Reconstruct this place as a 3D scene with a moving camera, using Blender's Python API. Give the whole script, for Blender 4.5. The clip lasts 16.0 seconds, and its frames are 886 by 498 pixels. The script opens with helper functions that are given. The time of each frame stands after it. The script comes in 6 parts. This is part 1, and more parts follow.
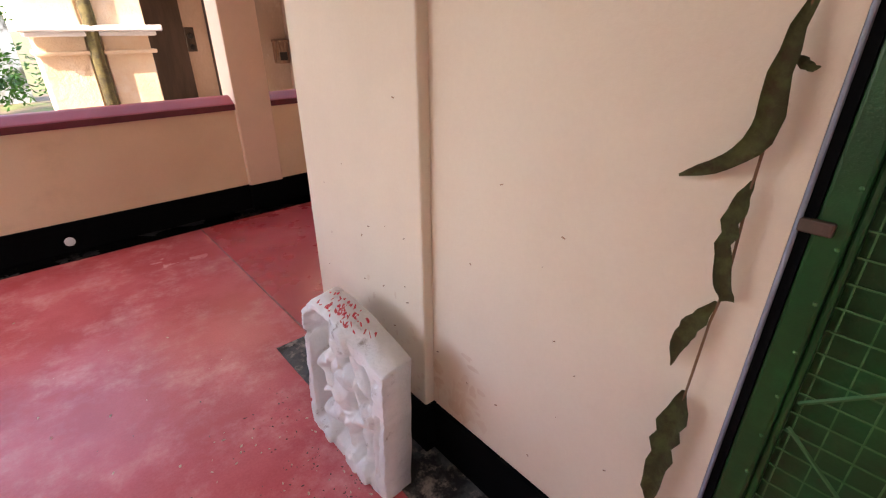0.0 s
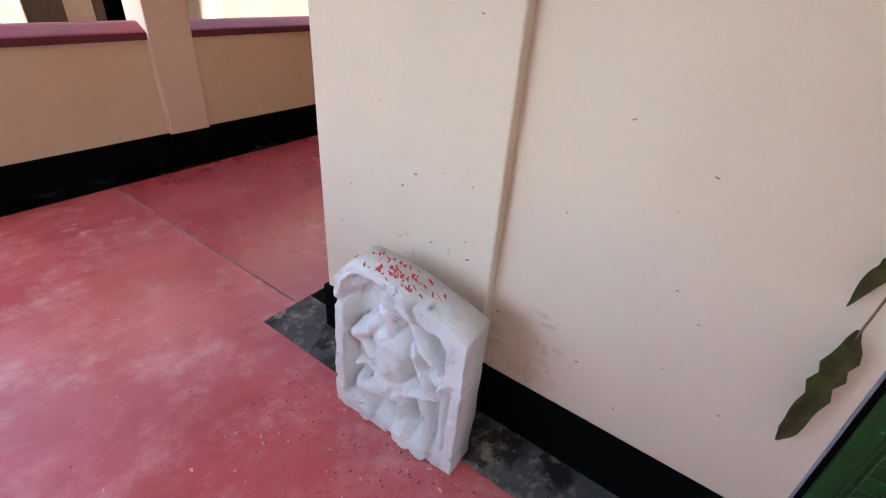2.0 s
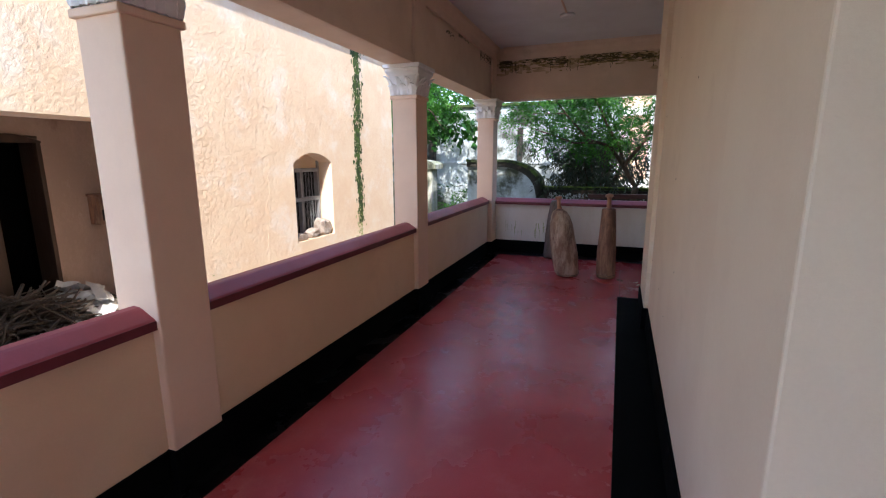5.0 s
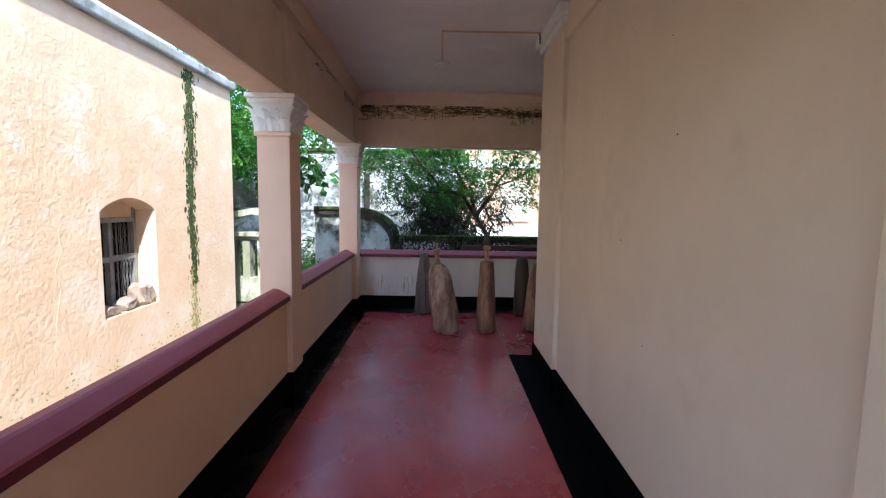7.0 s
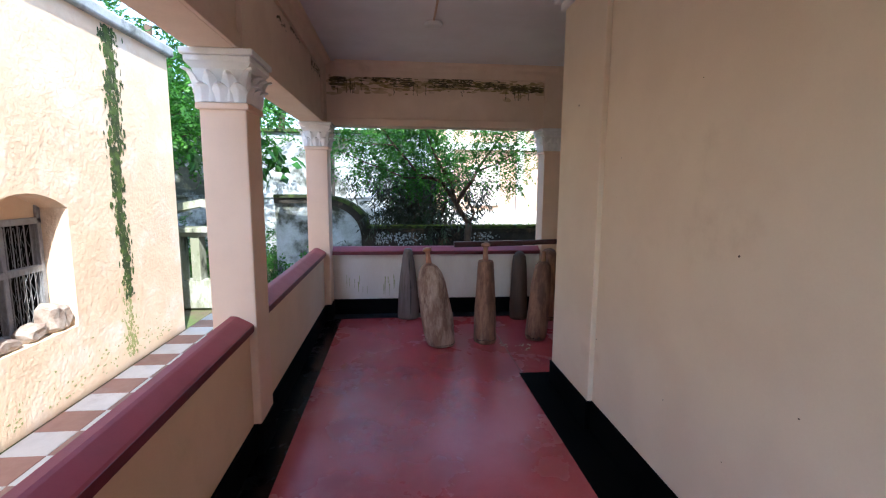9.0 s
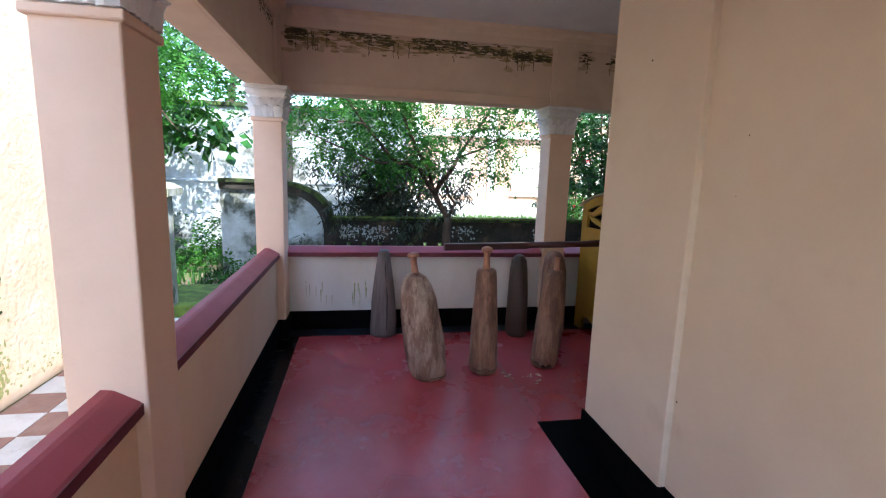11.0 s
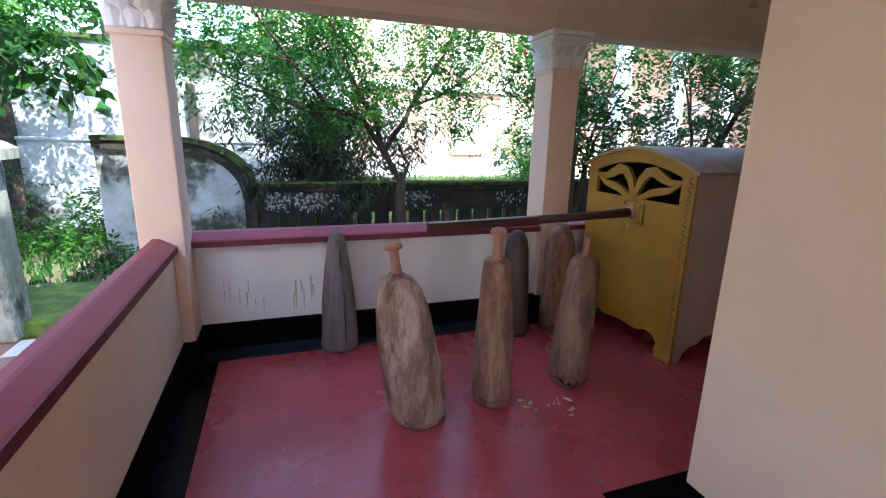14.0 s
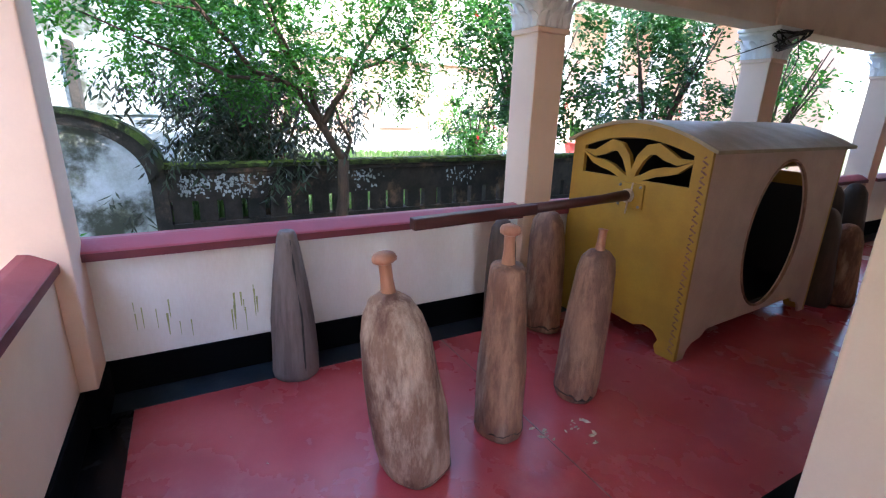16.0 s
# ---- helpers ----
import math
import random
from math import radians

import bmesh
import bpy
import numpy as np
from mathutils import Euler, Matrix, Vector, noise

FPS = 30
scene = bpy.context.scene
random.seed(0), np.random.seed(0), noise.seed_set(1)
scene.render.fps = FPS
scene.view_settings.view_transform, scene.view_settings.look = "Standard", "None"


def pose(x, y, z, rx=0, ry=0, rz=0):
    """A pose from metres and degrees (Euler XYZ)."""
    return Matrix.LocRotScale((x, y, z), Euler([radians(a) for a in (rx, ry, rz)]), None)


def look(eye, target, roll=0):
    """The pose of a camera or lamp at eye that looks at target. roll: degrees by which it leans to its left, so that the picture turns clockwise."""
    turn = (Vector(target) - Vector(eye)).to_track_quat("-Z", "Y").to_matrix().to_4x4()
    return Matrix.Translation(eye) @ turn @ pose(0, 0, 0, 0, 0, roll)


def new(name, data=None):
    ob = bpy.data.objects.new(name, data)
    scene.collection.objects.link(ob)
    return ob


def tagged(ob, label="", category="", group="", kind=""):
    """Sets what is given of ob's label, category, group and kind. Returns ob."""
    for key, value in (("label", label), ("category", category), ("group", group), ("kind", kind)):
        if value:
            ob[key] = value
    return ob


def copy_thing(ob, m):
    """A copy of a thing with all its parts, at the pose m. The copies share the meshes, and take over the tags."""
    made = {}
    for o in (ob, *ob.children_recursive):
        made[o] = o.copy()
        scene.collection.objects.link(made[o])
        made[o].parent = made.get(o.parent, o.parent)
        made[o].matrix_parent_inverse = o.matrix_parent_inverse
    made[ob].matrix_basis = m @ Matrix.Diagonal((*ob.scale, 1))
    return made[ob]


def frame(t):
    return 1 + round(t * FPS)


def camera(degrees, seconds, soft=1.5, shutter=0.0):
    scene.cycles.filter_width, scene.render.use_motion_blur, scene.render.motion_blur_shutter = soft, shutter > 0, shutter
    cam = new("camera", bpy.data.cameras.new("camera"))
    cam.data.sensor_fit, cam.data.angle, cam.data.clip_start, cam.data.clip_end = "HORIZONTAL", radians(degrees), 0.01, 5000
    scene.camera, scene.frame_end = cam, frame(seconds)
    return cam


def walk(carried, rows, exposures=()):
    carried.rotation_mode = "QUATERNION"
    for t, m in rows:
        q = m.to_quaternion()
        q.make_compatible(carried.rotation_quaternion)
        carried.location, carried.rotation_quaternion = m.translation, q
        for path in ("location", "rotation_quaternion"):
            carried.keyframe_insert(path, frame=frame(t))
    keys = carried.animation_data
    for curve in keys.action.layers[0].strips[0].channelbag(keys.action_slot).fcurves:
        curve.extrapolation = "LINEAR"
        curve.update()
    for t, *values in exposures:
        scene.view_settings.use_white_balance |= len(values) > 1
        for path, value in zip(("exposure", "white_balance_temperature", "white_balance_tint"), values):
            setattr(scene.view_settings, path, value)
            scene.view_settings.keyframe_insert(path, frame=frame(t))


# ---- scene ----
cam = camera(87.8, 16.0, 1.2)
# seconds, eye, target, roll
PATH = [
    (0, (0.021, 0.058, 1.33), (1.208, 1.413, 0.461), -0.3),
    (0.5, (0.001, 0.176, 1.236), (1.078, 1.556, 0.269), 0.9),
    (1, (0.015, 0.294, 1.206), (1.093, 1.636, 0.188), 1.2),
    (1.5, (-0.045, 0.366, 1.192), (1.188, 1.562, 0.168), 3.4),
    (2, (-0.192, 0.482, 1.233), (1.222, 1.46, 0.212), 4.2),
    (2.5, (-0.223, 0.686, 1.244), (1.268, 1.656, 0.331), 2.6),
    (3, (-0.195, 0.965, 1.343), (1.33, 2.011, 0.583), 1.5),
    (3.5, (-0.283, 1.198, 1.415), (1.249, 2.31, 0.769), 0.8),
    (4, (-0.369, 1.449, 1.5), (1.274, 2.448, 0.953), 1.2),
    (4.5, (-0.229, 1.735, 1.499), (1.506, 2.622, 1.049), -0.2),
    (5, (-0.126, 1.907, 1.508), (1.707, 2.605, 1.118), -0.2),
    (7.5, (0.60, 2.735, 1.605), (2.588, 2.63, 1.394), 0.6),
    (8, (0.80, 2.842, 1.645), (2.778, 2.69, 1.395), 0.3),
    (10.5, (2.096, 2.941, 1.629), (4.059, 2.677, 1.349), 1.5),
    (11, (2.368, 3.023, 1.627), (4.311, 2.674, 1.309), 1.9),
    (11.5, (2.601, 3.077, 1.618), (4.521, 2.664, 1.241), 1.7),
    (12, (2.857, 2.991, 1.618), (4.766, 2.557, 1.209), 1.4),
    (12.5, (3.07, 2.961, 1.612), (4.964, 2.491, 1.173), 1.7),
    (13, (3.323, 3.088, 1.589), (5.189, 2.523, 1.147), 2.0),
    (13.5, (3.472, 3.163, 1.565), (5.313, 2.532, 1.107), 1.9),
    (14, (3.675, 3.127, 1.553), (5.51, 2.492, 1.073), 1.4),
    (14.5, (3.876, 3.076, 1.558), (5.698, 2.426, 1.05), 1.2),
    (15, (4.075, 3.134, 1.558), (5.846, 2.38, 1.015), 1.3),
    (15.5, (4.247, 3.229, 1.548), (5.954, 2.354, 0.979), 1.7),
    (16, (4.368, 3.21, 1.535), (6.049, 2.296, 0.955), 1.7),
]
EXPOSURES = [(0, 2.9, 8000, 22), (1, 3.05, 6700, 11), (2, 3.0, 6550, 10), (3, 2.35, 6700, 16), (4, 2.05, 6300, 13), (5, 2.1, 6200, 12), (8, 2.35, 5900, 9), (12, 2.8, 5850, 11), (14.5, 3.05, 5850, 13), (16, 3.4, 5850, 14)]
walk(cam, [(t, look(eye, target, roll)) for t, eye, target, roll in PATH], EXPOSURES)

# ---- light ----
SUN_EL, SUN_AZ = 45.0, 250.0          # degrees; azimuth clockwise from +y, where the sun stands
world = bpy.data.worlds.new("sky")
scene.world = world
world.use_nodes = True
wn = world.node_tree.nodes
sky = wn.new("ShaderNodeTexSky")
sky.sky_type, sky.sun_disc = "NISHITA", False
sky.sun_elevation, sky.sun_rotation = radians(SUN_EL), radians(SUN_AZ)
wn["Background"].inputs["Strength"].default_value = 0.15
world.node_tree.links.new(sky.outputs[0], wn["Background"].inputs["Color"])
sun_data = bpy.data.lights.new("sun", "SUN")
sun_data.energy, sun_data.angle, sun_data.color = 2.2, radians(0.5), (1.0, 0.94, 0.85)
sun = new("sun", sun_data)
_d = Vector((math.sin(radians(SUN_AZ)) * math.cos(radians(SUN_EL)), math.cos(radians(SUN_AZ)) * math.cos(radians(SUN_EL)), math.sin(radians(SUN_EL))))
sun.matrix_basis = look(_d * 30, (0, 0, 0))

# ---- materials ----
def material(name, base, rough=0.7, second=None, scale=6.0, amount=0.5, grain=60.0, bump=0.15, metal=0.0,
             stain=None, stain_scale=1.5, stain_at=(0.55, 0.75), dust=None, dust_at=(0.52, 0.8), rough_var=0.1, stretch=(1, 1, 1), spec=0.5, vary=0.0, translucent=0.0, coords="Object"):
    """Two scales of colour variation, optional stains and dust, and fine relief."""
    m = bpy.data.materials.new(name)
    m.use_nodes = True
    nt = m.node_tree
    n, link = nt.nodes, nt.links.new
    b = n["Principled BSDF"]
    tc = n.new("ShaderNodeNewGeometry") if coords == "World" else n.new("ShaderNodeTexCoord")
    mp = n.new("ShaderNodeMapping")
    mp.inputs["Scale"].default_value = stretch
    link(tc.outputs["Position" if coords == "World" else "Object"], mp.inputs["Vector"])

    def noise_node(s, detail=6.0, rough_=0.6):
        k = n.new("ShaderNodeTexNoise")
        k.inputs["Scale"].default_value, k.inputs["Detail"].default_value, k.inputs["Roughness"].default_value = s, detail, rough_
        link(mp.outputs[0], k.inputs["Vector"])
        return k

    def ramp(src, lo, hi):
        r = n.new("ShaderNodeMapRange")
        r.inputs["From Min"].default_value, r.inputs["From Max"].default_value = lo, hi
        r.interpolation_type = "SMOOTHSTEP"
        link(src, r.inputs["Value"])
        return r.outputs[0]

    def mix(fac, a, c):
        x = n.new("ShaderNodeMix")
        x.data_type = "RGBA"
        link(fac, x.inputs["Factor"])
        if isinstance(a, tuple):
            x.inputs[6].default_value = (*a, 1)
        else:
            link(a, x.inputs[6])
        x.inputs[7].default_value = (*c, 1)
        return x.outputs[2]

    second = second or tuple(min(1, v * 0.8) for v in base)
    big = noise_node(scale)
    fine = noise_node(grain, 4.0, 0.7)
    f = n.new("ShaderNodeMath")
    f.operation = "MULTIPLY_ADD"
    link(ramp(big.outputs[0], 0.35, 0.65), f.inputs[0])
    f.inputs[1].default_value = amount
    g = n.new("ShaderNodeMath")
    g.operation = "MULTIPLY"
    link(ramp(fine.outputs[0], 0.3, 0.7), g.inputs[0])
    g.inputs[1].default_value = amount * 0.4
    link(g.outputs[0], f.inputs[2])
    col = mix(f.outputs[0], base, second)
    if stain:
        s = noise_node(stain_scale, 8.0, 0.65)
        col = mix(ramp(s.outputs[0], *stain_at), col, stain)
    if dust:
        s = noise_node(stain_scale * 2.3, 10.0, 0.75)
        col = mix(ramp(s.outputs[0], *dust_at), col, dust)
    if vary:
        oi = n.new("ShaderNodeObjectInfo")
        hs = n.new("ShaderNodeHueSaturation")
        r = n.new("ShaderNodeMapRange")
        r.inputs["To Min"].default_value, r.inputs["To Max"].default_value = 1 - vary, 1 + vary
        link(oi.outputs["Random"], r.inputs["Value"])
        link(r.outputs[0], hs.inputs["Value"])
        link(col, hs.inputs["Color"])
        col = hs.outputs[0]
    link(col, b.inputs["Base Color"])
    rr = n.new("ShaderNodeMapRange")
    rr.inputs["To Min"].default_value, rr.inputs["To Max"].default_value = max(0.03, rough - rough_var), min(1, rough + rough_var)
    link(big.outputs[0], rr.inputs["Value"])
    link(rr.outputs[0], b.inputs["Roughness"])
    b.inputs["Metallic"].default_value = metal
    b.inputs["Specular IOR Level"].default_value = spec
    if bump:
        bp = n.new("ShaderNodeBump")
        bp.inputs["Strength"].default_value, bp.inputs["Distance"].default_value = bump, 0.01
        ad = n.new("ShaderNodeMath")
        ad.operation = "ADD"
        link(big.outputs[0], ad.inputs[0])
        link(fine.outputs[0], ad.inputs[1])
        link(ad.outputs[0], bp.inputs["Height"])
        link(bp.outputs[0], b.inputs["Normal"])
    if translucent:
        tr = n.new("ShaderNodeBsdfTranslucent")
        link(col, tr.inputs["Color"])
        ms = n.new("ShaderNodeMixShader")
        ms.inputs[0].default_value = translucent
        link(b.outputs[0], ms.inputs[1])
        link(tr.outputs[0], ms.inputs[2])
        link(ms.outputs[0], n["Material Output"].inputs["Surface"])
    return m


PEACH = material("peach_plaster", (0.76, 0.64, 0.50), 0.75, (0.71, 0.585, 0.455), 2.0, 0.7, 90, 0.12, stain=(0.58, 0.45, 0.33), stain_scale=1.7, stain_at=(0.58, 0.85), coords="World")
PEACH_COL = material("pink_peach_paint", (0.83, 0.61, 0.46), 0.7, (0.77, 0.56, 0.42), 3.0, 0.6, 90, 0.08, coords="World")
WHITEWASH = material("whitewashed_plaster", (0.84, 0.80, 0.74), 0.8, (0.72, 0.66, 0.58), 3.0, 0.6, 80, 0.12, stain=(0.42, 0.40, 0.25), stain_scale=3.5, stain_at=(0.66, 0.80), coords="World", stretch=(1, 1, 0.35))
CEIL = material("white_ceiling_paint", (0.78, 0.79, 0.82), 0.85, (0.68, 0.68, 0.70), 1.5, 0.7, 70, 0.12, coords="World")
BEAM = material("weathered_beam_plaster", (0.78, 0.62, 0.49), 0.8, (0.70, 0.54, 0.42), 2.5, 0.7, 80, 0.12, stain=(0.52, 0.39, 0.27), stain_scale=2.0, stain_at=(0.55, 0.85), coords="World")
MOULD = material("black_mould", (0.05, 0.042, 0.025), 0.95, (0.14, 0.12, 0.05), 14, 0.9, 90, 0.2, coords="World")
RED = material("red_oxide_floor", (0.50, 0.080, 0.092), 0.27, (0.39, 0.052, 0.062), 1.6, 0.9, 120, 0.04, dust=(0.56, 0.17, 0.175), dust_at=(0.48, 0.86), stain_scale=0.9, rough_var=0.10, coords="World", spec=0.6)
RED_DUSTY = material("dusty_red_oxide_floor", (0.60, 0.130, 0.140), 0.24, (0.48, 0.080, 0.090), 1.8, 1.0, 110, 0.09, dust=(0.70, 0.32, 0.32), dust_at=(0.44, 0.80), stain_scale=1.3, rough_var=0.12, coords="World", spec=0.5)
# Same peach paint; the red floor's bounced light is put into its orange.
PEACH_BOUNCE = material("peach_with_red_bounce", (0.82, 0.62, 0.42), 0.75, (0.76, 0.56, 0.37), 2.0, 0.7, 90, 0.12, stain=(0.62, 0.45, 0.28), stain_scale=1.7, stain_at=(0.56, 0.85), coords="World")
BLACK = material("black_oxide_plaster", (0.0015, 0.0015, 0.002), 0.7, (0.003, 0.0035, 0.004), 3.0, 0.9, 100, 0.08, spec=0.04, rough_var=0.2, coords="World")
BLACKGLOSS = material("black_polished_cement", (0.002, 0.0022, 0.0026), 0.26, (0.004, 0.0045, 0.005), 3.0, 0.9, 100, 0.05, spec=0.18, dust=(0.010, 0.012, 0.015), dust_at=(0.56, 0.9), stain_scale=1.6, rough_var=0.14, coords="World")
BLACKDUST = material("dusty_black_cement", (0.040, 0.048, 0.050), 0.55, (0.085, 0.095, 0.095), 9.0, 0.9, 90, 0.25, spec=0.3, stain=(0.012, 0.012, 0.012), stain_scale=5.0, stain_at=(0.50, 0.60), dust=(0.26, 0.23, 0.20), dust_at=(0.50, 0.64), rough_var=0.2, coords="World")
BLUECEM = material("bluish_black_cement", (0.026, 0.040, 0.056), 0.35, (0.014, 0.020, 0.028), 4.0, 0.9, 100, 0.06, spec=0.4, dust=(0.07, 0.09, 0.11), dust_at=(0.52, 0.82), stain_scale=1.8, rough_var=0.15, coords="World")
RAILRED = material("maroon_paint", (0.34, 0.050, 0.068), 0.45, (0.28, 0.042, 0.055), 4.0, 0.7, 90, 0.08, dust=(0.42, 0.12, 0.13), dust_at=(0.56, 0.85), stain_scale=2.0, coords="World")
CAPWHITE = material("white_lime_capital", (0.86, 0.86, 0.86), 0.8, (0.76, 0.76, 0.76), 9.0, 0.7, 90, 0.15, coords="World")
NWALL = material("sunlit_peach_lime_wall", (0.84, 0.68, 0.50), 0.85, (0.79, 0.60, 0.42), 2.6, 0.8, 22, 0.9, stain=(0.86, 0.76, 0.65), stain_scale=2.0, stain_at=(0.48, 0.70), dust=(0.68, 0.54, 0.40), dust_at=(0.60, 0.82), coords="World")
# Stained plaster; the porch shade is put into its darker colour too.
PORCH = material("stained_shaded_porch_plaster", (0.62, 0.47, 0.38), 0.85, (0.50, 0.37, 0.29), 1.8, 0.9, 40, 0.3, stain=(0.20, 0.11, 0.07), stain_scale=2.2, stain_at=(0.56, 0.76), dust=(0.70, 0.60, 0.52), dust_at=(0.58, 0.78), coords="World", stretch=(1, 1, 0.55))
MOSS = material("green_moss", (0.075, 0.12, 0.02), 0.95, (0.022, 0.03, 0.012), 7, 1.0, 60, 0.5, coords="World")
OLDWALL = material("mouldy_white_wall", (0.48, 0.53, 0.57), 0.9, (0.32, 0.35, 0.34), 2.0, 0.9, 40, 0.3, stain=(0.045, 0.05, 0.035), stain_scale=0.9, stain_at=(0.50, 0.62), dust=(0.20, 0.21, 0.12), coords="World")
BLACKWALL = material("blackened_mouldy_wall", (0.045, 0.036, 0.028), 0.95, (0.018, 0.017, 0.014), 4.0, 0.9, 50, 0.5, stain=(0.16, 0.10, 0.065), stain_scale=2.2, stain_at=(0.54, 0.70), dust=(0.03, 0.045, 0.012), dust_at=(0.56, 0.76), coords="World")
SOIL = material("garden_soil", (0.16, 0.12, 0.08), 0.95, (0.10, 0.08, 0.05), 3.0, 0.8, 40, 0.5, stain=(0.10, 0.15, 0.04), stain_scale=0.8, stain_at=(0.45, 0.6), coords="World")
WOOD_GREY = material("weathered_grey_wood", (0.58, 0.43, 0.32), 0.72, (0.26, 0.15, 0.10), 10.0, 1.0, 70, 1.0, stretch=(1, 1, 0.34), stain=(0.13, 0.06, 0.04), stain_scale=7.0, stain_at=(0.50, 0.66), dust=(0.44, 0.36, 0.29), vary=0.05)
WOOD_BROWN = material("worn_brown_wood", (0.42, 0.22, 0.13), 0.62, (0.17, 0.08, 0.05), 10.0, 1.0, 50, 0.9, stretch=(1, 1, 0.26), stain=(0.50, 0.36, 0.26), stain_scale=6.0, stain_at=(0.52, 0.72), vary=0.05)
WOOD_DARK = material("dark_wood", (0.085, 0.05, 0.035), 0.6, (0.05, 0.03, 0.02), 9.0, 0.9, 60, 0.3, stretch=(1, 1, 0.15))
WOOD_CONE = material("cracked_grey_wood", (0.20, 0.16, 0.15), 0.85, (0.12, 0.095, 0.085), 12.0, 0.9, 60, 0.5, stretch=(1, 1, 0.12))
HANDLE = material("handled_orange_wood", (0.42, 0.20, 0.12), 0.5, (0.32, 0.14, 0.08), 14.0, 0.8, 60, 0.15, stretch=(1, 1, 0.3))
YELLOW = material("yellow_ochre_paint", (0.48, 0.29, 0.030), 0.5, (0.40, 0.23, 0.028), 4.0, 0.8, 60, 0.2, stain=(0.20, 0.11, 0.025), stain_scale=6.0, stain_at=(0.62, 0.8))
PALSIDE = material("faded_cream_pink_wood", (0.62, 0.46, 0.36), 0.6, (0.54, 0.38, 0.30), 4.0, 0.8, 60, 0.15)
PALROOF = material("aged_varnished_board", (0.46, 0.37, 0.24), 0.5, (0.36, 0.28, 0.17), 5.0, 0.8, 60, 0.15)
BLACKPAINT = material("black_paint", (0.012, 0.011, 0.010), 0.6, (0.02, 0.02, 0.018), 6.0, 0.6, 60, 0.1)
POLE = material("maroon_pole_varnish", (0.07, 0.018, 0.016), 0.5, (0.04, 0.010, 0.010), 8.0, 0.8, 60, 0.1, stretch=(1, 0.2, 1))
MARBLE = material("white_marble", (0.82, 0.83, 0.81), 0.6, (0.70, 0.71, 0.69), 8.0, 0.7, 60, 0.5, stain=(0.30, 0.27, 0.23), stain_scale=16.0, stain_at=(0.58, 0.74))
VERMILION = material("red_powder", (0.60, 0.015, 0.04), 0.9, (0.62, 0.14, 0.14), 40, 0.8, 90, 0.2)
GREENPAINT = material("green_door_enamel", (0.005, 0.085, 0.022), 0.35, (0.003, 0.05, 0.012), 5.0, 0.9, 60, 0.15, stain=(0.03, 0.13, 0.06), stain_scale=6.0, stain_at=(0.6, 0.8))
WIRE = material("green_painted_wire", (0.05, 0.17, 0.06), 0.5, (0.025, 0.10, 0.03), 30, 0.6, 90, 0.1)
FRAMEGREY = material("bluish_grey_frame_paint", (0.30, 0.33, 0.42), 0.5, (0.2, 0.22, 0.28), 12, 0.7, 60, 0.1)
# Black sheets of this stand where the rooms behind are only unlit.
VOID = material("black_for_unlit_room", (0.004, 0.004, 0.004), 0.9, (0.003, 0.003, 0.003), 3, 0.5, 40, 0.05, spec=0.03)
DRYLEAF = material("dry_green_leaf", (0.14, 0.15, 0.05), 0.7, (0.09, 0.08, 0.03), 30, 0.9, 90, 0.3, stain=(0.10, 0.055, 0.025), stain_scale=20, stain_at=(0.5, 0.7), translucent=0.15)
STRING = material("jute_string", (0.24, 0.13, 0.07), 0.9, (0.18, 0.10, 0.05), 60, 0.8, 200, 0.3)
LEAF_A = material("fresh_leaf", (0.075, 0.26, 0.02), 0.5, (0.03, 0.12, 0.012), 2.5, 1.0, 8, 0.0, translucent=0.45, coords="World")
LEAF_B = material("deep_green_leaf", (0.035, 0.15, 0.018), 0.45, (0.018, 0.07, 0.010), 2.0, 1.0, 8, 0.0, translucent=0.35, coords="World")
LEAF_C = material("dark_shrub_leaf", (0.025, 0.055, 0.02), 0.5, (0.04, 0.045, 0.03), 2.0, 0.9, 8, 0.0, translucent=0.2, coords="World")
GRASS = material("grass_blades", (0.11, 0.22, 0.05), 0.6, (0.08, 0.16, 0.035), 1.5, 0.9, 8, 0.0, translucent=0.4, coords="World")
BARK = material("brown_bark", (0.10, 0.062, 0.04), 0.9, (0.05, 0.033, 0.022), 10, 0.9, 60, 0.6, stretch=(1, 1, 0.3), coords="World")
TILE_W = material("white_floor_tile", (0.72, 0.72, 0.70), 0.45, (0.62, 0.62, 0.60), 5, 0.7, 60, 0.08, vary=0.06, coords="World", dust=(0.45, 0.42, 0.38), stain_scale=1.5)
TILE_R = material("brown_red_floor_tile", (0.34, 0.19, 0.155), 0.5, (0.28, 0.15, 0.12), 5, 0.7, 60, 0.08, vary=0.08, coords="World", dust=(0.42, 0.32, 0.28), stain_scale=1.5)
FARWALL = material("pale_pink_house_plaster", (0.66, 0.46, 0.33), 0.85, (0.60, 0.40, 0.28), 0.8, 0.7, 20, 0.1, coords="World")
FARWHITE = material("white_house_plaster", (0.85, 0.83, 0.80), 0.85, (0.75, 0.72, 0.68), 0.8, 0.7, 20, 0.1, coords="World")
PAPER = material("torn_paper", (0.62, 0.62, 0.60), 0.8, (0.45, 0.45, 0.44), 6, 0.7, 60, 0.2)
STICK = material("dry_sticks", (0.10, 0.075, 0.055), 0.9, (0.06, 0.045, 0.035), 10, 0.8, 60, 0.3, coords="World")
WINFRAME = material("grey_wood_window", (0.33, 0.34, 0.35), 0.7, (0.22, 0.22, 0.23), 10, 0.8, 60, 0.2, coords="World")
RUBBLE = material("pale_brick_rubble", (0.42, 0.37, 0.32), 0.9, (0.26, 0.19, 0.15), 12, 0.8, 60, 0.4)
CABLE = material("black_cable", (0.012, 0.012, 0.013), 0.45, (0.02, 0.02, 0.02), 10, 0.5, 60, 0.0)
